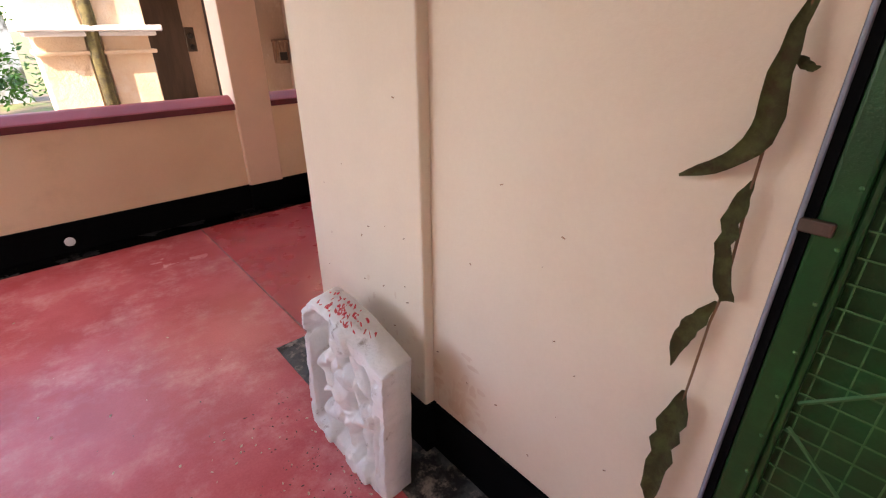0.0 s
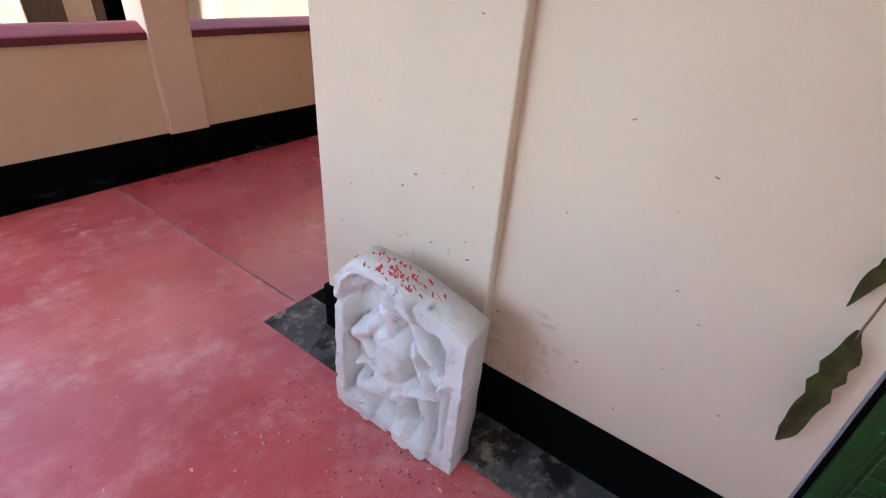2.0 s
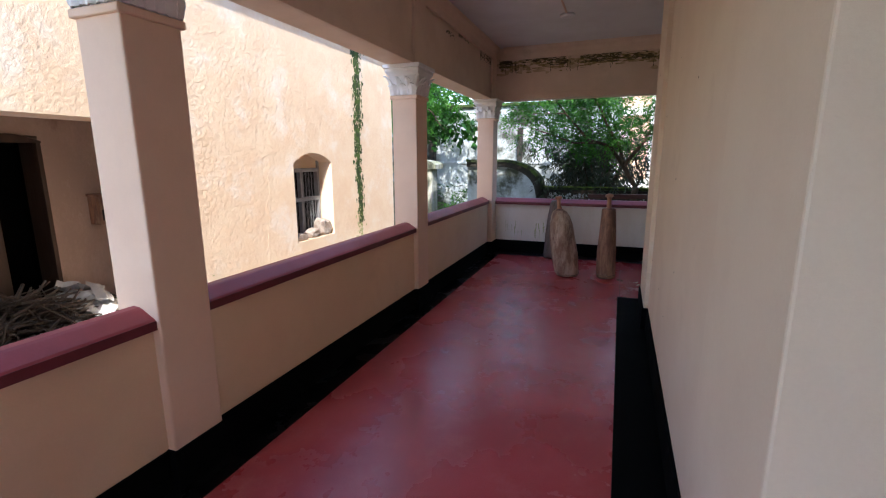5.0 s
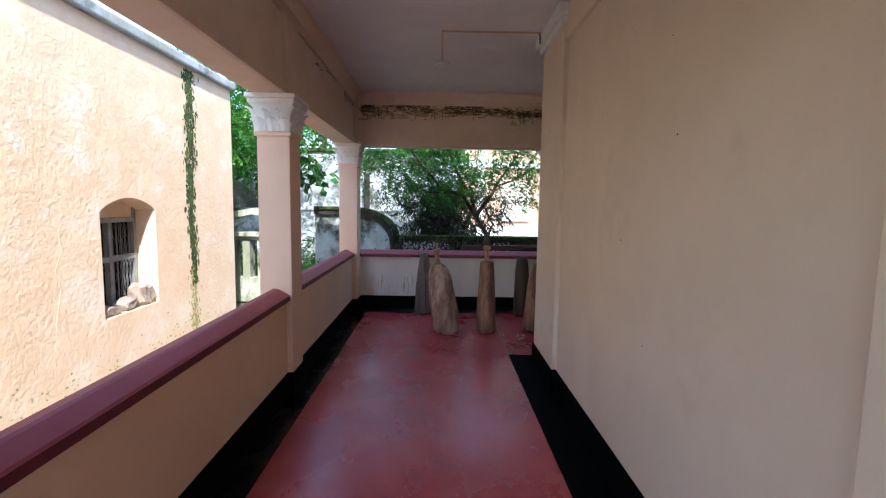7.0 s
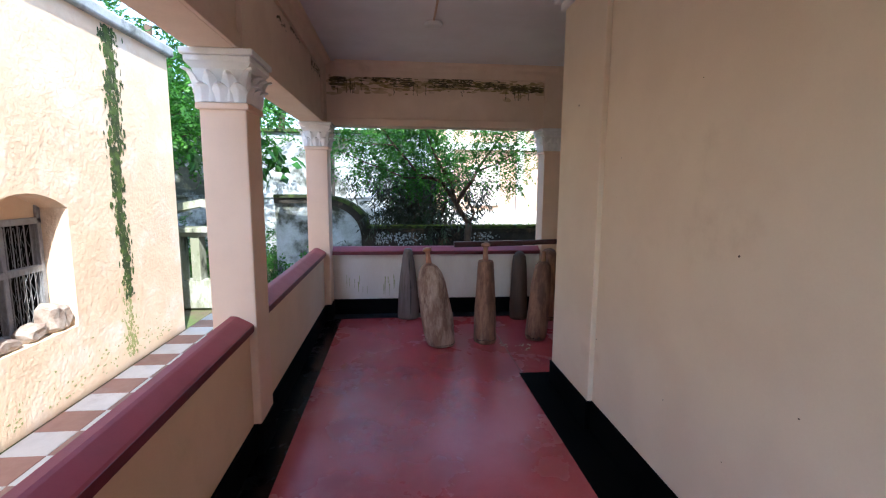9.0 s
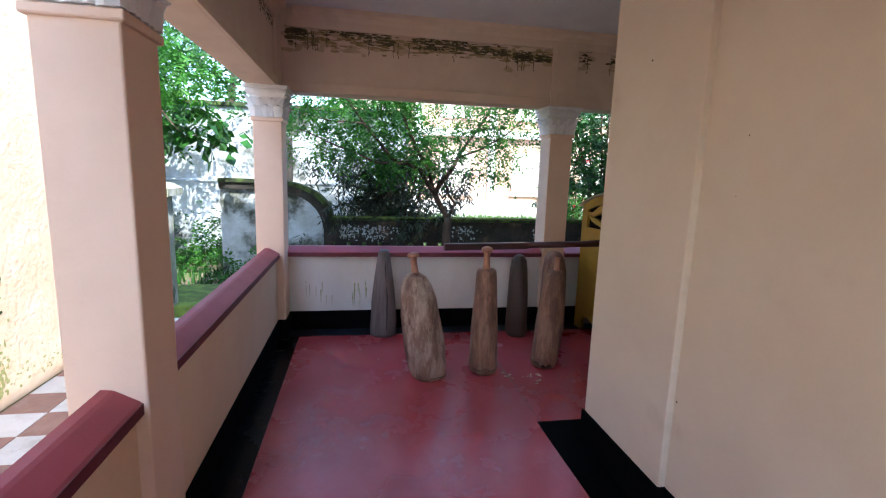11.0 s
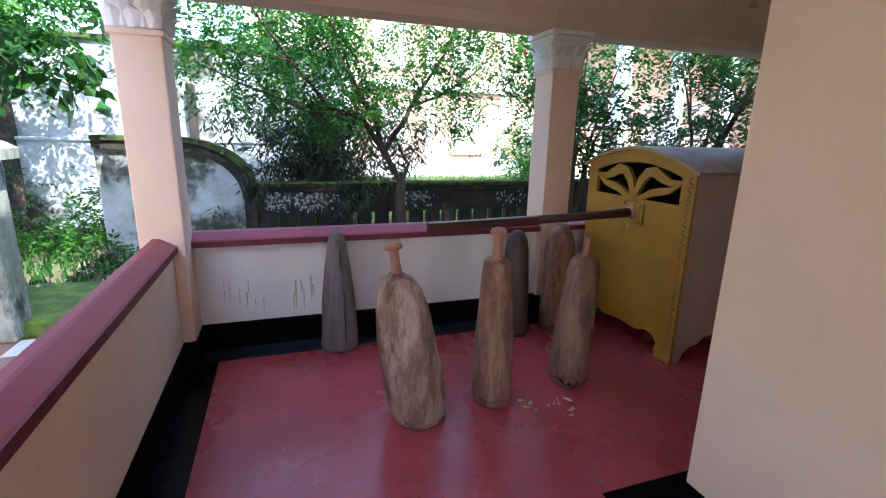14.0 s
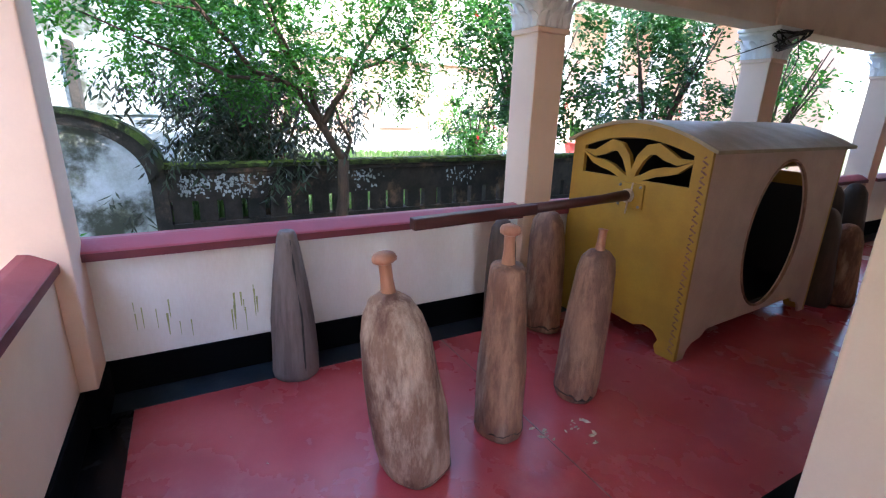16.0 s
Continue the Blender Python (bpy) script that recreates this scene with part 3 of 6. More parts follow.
house = part("neighbour_house", wall_with_arch(2.73, 6.92, HY, HY + 0.42, GZ, 3.05, 4.37, 5.14, 0.50, 1.45, 0.12), NWALL)
structure(house, "sunlit old peach lime-plaster house wall with cracks", "house")
part("lintel_wall", boxes((1.10, 2.73, HY, HY + 0.42, 1.80, 3.05)), NWALL, house)
part("side_wall", boxes((6.52, 6.92, HY + 0.42, 9.0, GZ, 3.05)), NWALL, house)
part("pilaster", boxes((0.24, 0.60, HY + 0.03, 6.2, GZ, 3.05), (0.72, 1.10, HY + 0.03, 6.2, GZ, 3.05), (0.60, 0.72, HY + 0.10, 6.2, GZ, 3.05), bevel=0.01), NWALL, house)
part("moulding", joined([(boxes((0.19, 1.16, HY - 0.05, 6.1, 1.27, 1.31), bevel=0.012), Matrix()), (boxes((0.14, 1.21, HY - 0.10, 6.1, 1.31, 1.36), bevel=0.012), Matrix())]), CAPWHITE, house, "white painted cornice moulding")
part("string_course", boxes((0.21, 1.14, HY - 0.015, 6.1, 1.12, 1.155), bevel=0.008), NWALL, house)
pipe_bm = bmesh.new()
tube(pipe_bm, [(0.66, HY + 0.0, GZ), (0.655, HY + 0.0, 1.2), (0.66, HY - 0.06, 1.40), (0.66, HY, 1.6), (0.66, HY, 3.05)], 0.055, 10)
part("damp_pipe", pipe_bm, MOULD, house, "black mouldy drainpipe with moss", True)
part("parapet_top", boxes((0.2, 6.98, HY - 0.06, HY + 0.46, 3.05, 3.16), bevel=0.02), OLDWALL, house, "mouldy coping on the house wall")
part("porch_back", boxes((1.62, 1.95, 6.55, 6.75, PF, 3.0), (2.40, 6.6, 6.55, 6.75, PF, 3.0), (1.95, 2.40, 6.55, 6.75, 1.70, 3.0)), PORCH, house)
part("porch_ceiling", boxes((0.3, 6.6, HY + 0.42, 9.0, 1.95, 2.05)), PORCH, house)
# Added dark panel; stands in for the shaded left part of the porch.
part("old_partition", boxes((1.0, 1.66, 6.45, 6.50, PF, 1.95)), WOOD_DARK, house, "dark panel standing in for the unlit porch recess")
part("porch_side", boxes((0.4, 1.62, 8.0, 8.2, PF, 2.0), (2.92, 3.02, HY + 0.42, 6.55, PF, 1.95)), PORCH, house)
part("porch_door", joined([(boxes((1.945, 2.04, 6.53, 6.78, PF, 1.66), (2.375, 2.41, 6.53, 6.78, PF, 1.66), bevel=0.006), Matrix()), (extrude_profile([(1.945, 1.64)] + [(1.945 + 0.465 * i / 8, 1.655 + 0.055 * math.sin(math.pi * i / 8)) for i in range(9)] + [(2.41, 1.64)], 6.525, 6.78, "y"), Matrix())]), WOOD_DARK, house, "dark wooden door frame")
part("door_void", boxes((1.93, 2.44, 6.90, 6.94, PF, 1.74), (1.93, 1.945, 6.76, 6.90, PF, 1.74), (2.41, 2.44, 6.76, 6.90, PF, 1.74)), VOID, house, "black sheet for the unlit room behind the doorway")
part("porch_floor", boxes((0.3, 6.6, HY + 0.02, 9.0, GZ, PF - 0.012)), SOIL, house)
# low wooden meter box and switch board on the porch wall
mb = thing("meter_box", "small dark wooden meter box on the porch wall", "meter box", m=pose(2.72, 6.50, 0.90))
part("box_body", boxes((0, 0.16, -0.09, 0.05, 0, 0.26), bevel=0.008), WOOD_BROWN, mb)
part("box_lid", boxes((-0.01, 0.17, -0.11, 0.05, 0.26, 0.285), bevel=0.006), WOOD_BROWN, mb)
part("meter_face", boxes((0.03, 0.13, -0.096, -0.088, 0.04, 0.14)), BLACKPAINT, mb, "black meter face")
sb = thing("switch_board", "old black electric switch board on stained plaster", "switch", m=pose(1.68, 6.53, 1.08))
part("board", boxes((0, 0.10, -0.03, 0.02, 0, 0.26), bevel=0.005), WOOD_DARK, sb)
for z in (0.05, 0.17):
    k = part("switch", lathe([(0.032, 0), (0.03, 0.02), (0.012, 0.03)], 12), BLACKPAINT, sb)
    k.matrix_basis = pose(0.05, -0.03, z, 90)
lamp_b = thing("porch_lamp_holder", "small white porch lamp holder under the lintel", "lamp", m=pose(2.14, 6.2, 1.95))
part("holder", lathe([(0.02, -0.09), (0.035, -0.07), (0.03, -0.02), (0.05, 0.0)], 14), ENAMEL, lamp_b, smooth=True)

# window in the house wall
win = structure(thing("window_1", "", ""), "old grey wooden window with wire mesh under an arch", "window")
part("window_frame", boxes((4.37, 4.41, HY + 0.20, HY + 0.26, 0.50, 1.50), (5.10, 5.14, HY + 0.20, HY + 0.26, 0.50, 1.50), (4.37, 5.14, HY + 0.20, HY + 0.26, 0.50, 0.55), (4.37, 5.14, HY + 0.20, HY + 0.26, 1.33, 1.38), bevel=0.006), WINFRAME, win)
part("mullion", boxes((4.735, 4.775, HY + 0.195, HY + 0.25, 0.55, 1.33), bevel=0.005), WINFRAME, win)
part("transom", boxes((4.41, 5.10, HY + 0.19, HY + 0.245, 0.96, 1.01), bevel=0.005), WINFRAME, win)
part("head_board", boxes((4.37, 5.14, HY + 0.22, HY + 0.30, 1.38, 1.60)), NWALL, win)
part("pane", boxes((4.40, 5.11, HY + 0.262, HY + 0.27, 0.54, 1.36)), VOID, win, "black sheet for the unlit room behind the mesh")
bars = bmesh.new()
for i in range(12):
    x = 4.43 + i * 0.058
    tube(bars, [(x, HY + 0.235, 0.54), (x, HY + 0.235, 1.34)], 0.004, 5)
part("bars", bars, WINFRAME, win, "thin iron bars")
mesh = bmesh.new()
for i in range(16):
    for s_ in (-1, 1):
        x = 4.40 + i * 0.047
        za, zb = 0.56, 1.32
        seg = 9
        tube(mesh, [(min(5.1, max(4.4, x + (0.02 if (q % 2) * s_ > 0 else -0.02))), HY + 0.18, za + (zb - za) * q / seg) for q in range(seg + 1)], 0.0012, 3)
part("wire_mesh", mesh, WINFRAME, win, "rusty chicken wire")


def rock(name, sx, sy, sz, seed, mat, cuts=2):
    bm = bmesh.new()
    bmesh.ops.create_icosphere(bm, subdivisions=cuts, radius=1)
    for v in bm.verts:
        k = 1 + 0.35 * noise.noise(v.co * 1.3 + Vector((seed * 5.3, 0, 0)))
        q = Vector((max(-0.72, min(0.72, v.co.x)), max(-0.72, min(0.72, v.co.y)), max(-0.72, min(0.72, v.co.z)))) * k
        v.co = Vector((q.x * sx, q.y * sy, q.z * sz))
    return bm


for x, z, sx, sz, ry, lab in ((4.50, 0.545, 0.15, 0.065, 8, "pale broken brick lying on the window sill"), (4.76, 0.555, 0.13, 0.07, -10, "pale broken brick lying on the window sill"), (4.97, 0.61, 0.10, 0.15, 6, "broken brick standing on the window sill"), (5.05, 0.60, 0.07, 0.14, 0, "reddish brick piece on the window sill")):
    b = part("brick_rubble", rock("r", sx, 0.10, sz, x, RUBBLE), RUBBLE)
    tagged(b, lab, "brick", "rubble on the sill")
    b.matrix_basis = pose(x, HY + 0.09, z, 0, ry, 0)

# moss streak, crack and peeling on the wall
def streak(x, z0, z1, w, seed, y, n_=110):
    """A ragged vertical patch, a few millimetres proud of the wall."""
    bm = bmesh.new()
    rows = []
    for i in range(n_ + 1):
        z = z0 + (z1 - z0) * i / n_
        c = x + 0.03 * noise.noise(Vector((seed, z * 2.0, 0))) + 0.01 * noise.noise(Vector((seed, z * 11.0, 3)))
        a = w * (0.15 + 1.2 * abs(noise.noise(Vector((seed + 3, z * 4.0, 0)))) + 0.5 * abs(noise.noise(Vector((seed + 3, z * 31.0, 0))))) * min(1, 6 * i / n_ + 0.15, 6 * (n_ - i) / n_ + 0.15)
        b = w * (0.15 + 1.2 * abs(noise.noise(Vector((seed + 9, z * 5.0, 0)))) + 0.5 * abs(noise.noise(Vector((seed + 9, z * 27.0, 0))))) * min(1, 6 * i / n_ + 0.15, 6 * (n_ - i) / n_ + 0.15)
        rows.append([bm.verts.new((c - a, y, z)), bm.verts.new((c, y - 0.012 - 0.008 * noise.noise(Vector((z * 20, seed, 0))), z)), bm.verts.new((c + b, y, z))])
    for i, (p, q) in enumerate(zip(rows, rows[1:])):
        for k in (0, 1):
            if noise.noise(Vector((i * 0.37, seed * 3.0, k * 4.0))) > -0.28:
                bm.faces.new((p[k], p[k + 1], q[k + 1], q[k]))
    return bm


rm_ = random.Random(51)
spots = []
for i in range(1300):
    z = 3.02 - 2.45 * rm_.random() ** 1.15
    c_ = 5.84 + 0.025 * math.sin(z * 3.0) + 0.02 * noise.noise(Vector((z * 6, 1, 0)))
    k_ = 0.55 + 0.9 * abs(noise.noise(Vector((z * 2.2, 7, 0))))
    spots.append((c_ + rm_.gauss(0, 0.066 * k_), z, rm_.uniform(0.006, 0.022), rm_.uniform(0.010, 0.04)))
part("moss_streak", blobs(bmesh.new(), spots, lambda a, z, l_: (a, HY - l_, z), 5), STREAKMOSS, house, "green moss streak down the plaster")
spots = [(5.84 + rm_.gauss(0, 0.05), 0.75 * rm_.random() ** 1.4, rm_.uniform(0.005, 0.02), rm_.uniform(0.008, 0.03)) for _ in range(160)]
spots += [(rm_.uniform(3.0, 6.6), abs(rm_.gauss(0, 0.14)) - 0.02, rm_.uniform(0.004, 0.02), rm_.uniform(0.004, 0.012)) for _ in range(170)]
part("damp_specks", blobs(bmesh.new(), spots, lambda a, z, l_: (a, HY - l_ * 0.6, z), 6), DAMP, house, "damp specks near the foot of the wall")
crack_bm = bmesh.new()
tube(crack_bm, [(3.98, HY, 1.36), (3.95, HY, 1.34), (3.94, HY, 1.32), (3.93, HY, 1.3), (3.95, HY, 1.15), (3.88, HY, 1.0), (3.92, HY, 0.85), (3.86, HY, 0.6), (3.84, HY, 0.4)], [0.001, 0.0015, 0.002, 0.0025, 0.002, 0.0025, 0.002, 0.0025, 0.0015], 5)
part("crack", crack_bm, NWALL, house, "raised crack in the plaster")

# checkered tile walk between the parapet and the house
walk_base = part("pavement", boxes((-1.7, 7.95, 4.03, HY, GZ - 0.06, GZ - 0.006)), SOIL)
structure(walk_base, "courtyard walk of white and brown chequered tiles", "pavement")
TS = 0.305
tile_mesh = {}
for key, mat in (("w", TILE_W), ("r", TILE_R)):
    me = bpy.data.meshes.new("tile")
    tb = boxes((0.002, TS - 0.002, 0.002, TS - 0.002, -0.02, 0.006), bevel=0.002)
    tb.to_mesh(me)
    tb.free()
    me.materials.append(mat)
    tile_mesh[key] = me
for i in range(30):
    for j in range(5):
        x, y = 7.60 - i * TS, HY - 0.02 - (j + 1) * TS
        if y < 4.0:
            continue
        t_ = new("tile", tile_mesh["w" if (i + j) % 2 else "r"])
        t_.parent = walk_base
        t_.location = (x, y, GZ)
for i in range(6):
    for j in range(3):
        t_ = new("tile", tile_mesh["w" if (i + j) % 2 else "r"])
        t_.parent = house
        t_.location = (1.12 + i * TS, HY + 0.05 + j * TS, PF - 0.005)

# heap of sticks and torn paper in the porch
heap = bmesh.new()
rs = random.Random(4)
for i in range(420):
    a, r = rs.uniform(0, 6.28), abs(rs.gauss(0, 0.30))
    c = Vector((1.86 + 1.25 * r * math.cos(a), 6.15 + 0.75 * r * math.sin(a), PF + 0.02 + 0.34 * math.exp(-(r / 0.32) ** 2) * rs.random()))
    c.y = min(c.y, 6.45)
    d = Vector((rs.gauss(0, 1), rs.gauss(0, 0.5), rs.gauss(0, 0.22))).normalized() * rs.uniform(0.10, 0.26)
    p, q = c - d, c + d
    p.y, q.y = min(p.y, 6.5), min(q.y, 6.5)
    p.z, q.z = max(p.z, PF + 0.004), max(q.z, PF + 0.004)
    tube(heap, [p, (p + q) / 2 + Vector((rs.gauss(0, 0.012), rs.gauss(0, 0.012), rs.gauss(0, 0.01))), q], rs.uniform(0.004, 0.011), 4)
hp = tagged(part("stick_heap", heap, STICK), "heap of dry sticks on the porch floor", "firewood", kind="stuff")
for i in range(5):
    bm = bmesh.new()
    bmesh.ops.create_grid(bm, x_segments=7, y_segments=5, size=0.5)
    for v in bm.verts:
        v.co = Vector((v.co.x * 0.34, v.co.y * 0.26, 0.09 * noise.noise(v.co * 2.5 + Vector((i * 3.1, 0, 0)))))
    pp = part("torn_paper", bm, PAPER)
    tagged(pp, "crumpled pale paper sheet on the heap", "paper", "papers on the heap")
    pp.matrix_basis = pose(2.32 + 0.10 * (i % 3), 5.98 + 0.09 * i, PF + 0.07 + 0.04 * i, 20 * ((i % 3) - 1) + 25, 14 * (i % 2) - 20, 37 * i)


# ---- planting ----
def foliage(name, clumps, mat, parent, seed, twigs, leaf, width, twig_len, per=9, droop=0.25, label=""):
    """Leaves in pairs along short twigs that spring from clump centres; each leaf is a folded blade."""
    rg = np.random.RandomState(seed)
    verts, faces = [], []
    for (cx, cy, cz, rad) in clumps:
        for _ in range(twigs):
            d = rg.normal(size=3)
            d /= np.linalg.norm(d) + 1e-6
            base = np.array((cx, cy, cz)) + d * rad * rg.uniform(0.1, 0.95) * np.array((1, 1, 0.75))
            td = d + rg.normal(size=3) * 0.5
            td[2] -= droop
            td /= np.linalg.norm(td) + 1e-6
            side = np.cross(td, (0.05, 0.02, 1.0))
            side /= np.linalg.norm(side) + 1e-6
            L = twig_len * rg.uniform(0.6, 1.25)
            for k in range(per):
                s = (k + 1) / per
                p = base + td * L * s
                p[2] -= droop * L * s * s * 0.6
                sg = 1 if k % 2 else -1
                ld = side * sg * rg.uniform(0.6, 1.1) + td * rg.uniform(0.35, 0.9) + rg.normal(size=3) * 0.28
                ld[2] -= droop * 0.8
                ld /= np.linalg.norm(ld) + 1e-6
                up = np.cross(ld, td) + rg.normal(size=3) * 0.25
                w = np.cross(ld, up)
                w /= np.linalg.norm(w) + 1e-6
                l_ = leaf * rg.uniform(0.6, 1.25)
                hw = width * rg.uniform(0.7, 1.2) * 0.5
                nrm = np.cross(ld, w)
                i0 = len(verts)
                verts += [tuple(p), tuple(p + ld * l_ * 0.45 + w * hw + nrm * hw * 0.25), tuple(p + ld * l_), tuple(p + ld * l_ * 0.45 - w * hw + nrm * hw * 0.25)]
                faces += [(i0, i0 + 1, i0 + 2), (i0, i0 + 2, i0 + 3)]
    me = bpy.data.meshes.new(name)
    me.from_pydata(verts, [], faces)
    me.materials.append(mat)
    ob = new(name, me)
    ob.parent = parent
    if label:
        ob["label"] = label
    return ob


def limb(bm, pts, r0, r1, seed=0):
    pts = [Vector(p) for p in pts]
    fine = []
    for a, b in zip(pts, pts[1:]):
        for k in range(4):
            s = k / 4
            q = a.lerp(b, s)
            fine.append(q + Vector((noise.noise(q * 3 + Vector((seed, 0, 0))), noise.noise(q * 3 + Vector((0, seed, 5))), 0)) * 0.03)
    fine.append(pts[-1])
    n_ = len(fine)
    tube(bm, fine, [r0 + (r1 - r0) * i / (n_ - 1) for i in range(n_)], 7)
    return fine


# small tree in front of the garden wall: leaning trunk, forked limbs, feathery crown
tree = thing("garden_tree", "small forked garden tree with feathery green leaves", "tree", m=pose(0, 0, 0))
tb = bmesh.new()
T0 = (9.9, 1.60, GZ - 0.05)
FORK = (9.9, 1.60, 0.92)
limb(tb, [T0, (9.88, 1.66, 0.3), FORK], 0.085, 0.065, 1)
part("trunk", tb, BARK, tree, smooth=True)
tips = []
TREE_LIMBS = [
    ([FORK, (9.9, 1.90, 1.40), (9.8, 2.10, 1.70), (9.7, 2.55, 1.85), (9.6, 3.0, 2.35), (9.5, 3.4, 2.9)], 0.05, 0.012),
    ([(9.9, 1.82, 1.28), (9.95, 1.95, 1.7), (9.95, 2.2, 2.1), (10.0, 2.4, 2.6), (10.0, 2.5, 3.2)], 0.04, 0.01),
    ([(9.9, 1.84, 1.33), (9.95, 1.55, 1.75), (10.0, 1.35, 2.1), (10.0, 1.0, 2.6), (10.1, 0.7, 3.1)], 0.042, 0.01),
    ([FORK, (9.95, 1.50, 1.15), (9.95, 1.62, 1.35), (10.0, 1.7, 1.6)], 0.03, 0.012),
    ([(9.97, 1.45, 1.92), (9.9, 1.1, 2.05), (9.8, 0.7, 2.3), (9.8, 0.3, 2.7)], 0.022, 0.006),
    ([(9.75, 2.3, 1.78), (9.5, 2.8, 1.78), (9.3, 3.4, 2.0), (9.2, 3.9, 2.2)], 0.022, 0.006),
    ([(9.95, 2.1, 1.95), (9.7, 2.3, 2.3), (9.4, 2.5, 2.7), (9.2, 2.8, 3.0)], 0.02, 0.006),
    ([(9.6, 3.0, 2.35), (9.4, 3.5, 2.35), (9.3, 4.0, 2.45)], 0.016, 0.005),
]
for i, (pts, a, b) in enumerate(TREE_LIMBS):
    lb = bmesh.new()
    fine = limb(lb, pts, a, b, i + 2)
    part("limb", lb, BARK, tree, smooth=True)
    tips += [tuple(p) for p in fine[len(fine) // 2::2]]
clumps = [(x + random.uniform(-.15, .15), y + random.uniform(-.2, .2), z + random.uniform(-.05, .3), random.uniform(0.28, 0.48)) for x, y, z in tips if z > 1.75]
clumps += [(9.7 + random.uniform(-.5, .5), random.uniform(-0.3, 4.3), random.uniform(2.25, 3.3), random.uniform(0.3, 0.5)) for _ in range(34)]
clumps += [(9.8 + random.uniform(-.3, .4), random.uniform(0.6, 3.9), random.uniform(1.75, 2.3), random.uniform(0.22, 0.36)) for _ in range(16)]
foliage("crown", clumps, LEAF_A, tree, 11, 22, 0.075, 0.030, 0.34, 12, 0.25)

# dense dark shrub behind the wall
shrub = thing("dark_shrub", "dense dark shrub with narrow drooping leaves", "shrub", m=pose(0, 0, 0))
for i in range(14):
    a = i * 2.4
    sb_ = bmesh.new()
    limb(sb_, [(11.25, 2.35, GZ - 0.05), (11.25 + 0.25 * math.cos(a), 2.35 + 0.3 * math.sin(a), 0.9), (11.25 + 0.6 * math.cos(a), 2.35 + 0.75 * math.sin(a), 1.9)], 0.03, 0.008, i)
    part("stem", sb_, BARK, shrub, smooth=True)
rg_ = random.Random(8)
foliage("foliage", [(11.25 + rg_.gauss(0, .40), 2.45 + rg_.gauss(0, .70), rg_.uniform(0.5, 2.1), 0.46) for _ in range(64)], LEAF_C, shrub, 21, 20, 0.15, 0.032, 0.26, 8, 0.7)
foliage("foliage", [(11.15 + rg_.gauss(0, .40), 2.55 + rg_.gauss(0, .7), rg_.uniform(1.5, 2.8), 0.48) for _ in range(26)], LEAF_B, shrub, 22, 18, 0.13, 0.03, 0.28, 8, 0.4, "lighter upper foliage")

# hibiscus bushes with red flowers by the columns
def bush(name, label, cx, cy, h, spread, mat, seed, flowers=0, leaf=0.085, width=0.05, z0=0.3, count=26, twigs=12):
    t = thing(name, label, "bush")
    rr = random.Random(seed)
    for i in range(9):
        b_ = bmesh.new()
        a = rr.uniform(0, 6.28)
        limb(b_, [(cx, cy, GZ - 0.05), (cx + spread * 0.3 * math.cos(a), cy + spread * 0.3 * math.sin(a), h * 0.5), (cx + spread * 0.8 * math.cos(a), cy + spread * 0.8 * math.sin(a), h * rr.uniform(0.75, 1.0))], 0.035, 0.008, seed + i)
        part("stem", b_, BARK, t, smooth=True)
    cl = [(cx + rr.gauss(0, spread * 0.5), cy + rr.gauss(0, spread * 0.6), z0 + (h - z0) * rr.random() ** 0.8, rr.uniform(0.25, 0.42)) for _ in range(count)]
    foliage("foliage", cl, mat, t, seed + 50, twigs, leaf, width, 0.26, 8, 0.3)
    for i in range(flowers):
        c = cl[(i * 5) % len(cl)]
        fb = bmesh.new()
        for k in range(5):
            a = k * 1.2566
            p0 = Vector((0, 0, 0))
            p1 = Vector((math.cos(a - .45) * 0.03, math.sin(a - .45) * 0.03, 0.018))
            p2 = Vector((math.cos(a) * 0.055, math.sin(a) * 0.055, 0.012))
            p3 = Vector((math.cos(a + .45) * 0.03, math.sin(a + .45) * 0.03, 0.018))
            fb.faces.new([fb.verts.new(p) for p in (p0, p1, p2, p3)])
        f = part("flower", fb, FLOWER, t, "red hibiscus flower")
        f.location = (c[0] - c[3] * 0.95, c[1] + rr.uniform(-.2, .2), c[2] + rr.uniform(-.1, .1))
        f.rotation_euler = (0, radians(-70), rr.uniform(-.5, .5))
    return t


bush("hibiscus_bush", "hibiscus bush with glossy leaves and red flowers", 9.9, -1.15, 3.0, 0.85, LEAF_B, 31, 6, z0=1.2, count=60, twigs=16)
bush("hibiscus_bush", "tall hibiscus bush with red flowers beside the verandah", 9.3, -3.0, 3.2, 0.95, LEAF_B, 37, 4, z0=1.4, count=54, twigs=16)
bush("light_green_shrub", "rounded light green shrub on the lawn", 12.6, -1.9, 1.75, 0.6, LEAF_A, 43, 2, 0.09, 0.04, 0.1, 34, 18)
bush("verandah_shrub", "leafy shrub beyond the last columns", 9.0, -5.6, 2.9, 0.9, LEAF_A, 47, 0, 0.11, 0.045, 0.8, 26, 11)

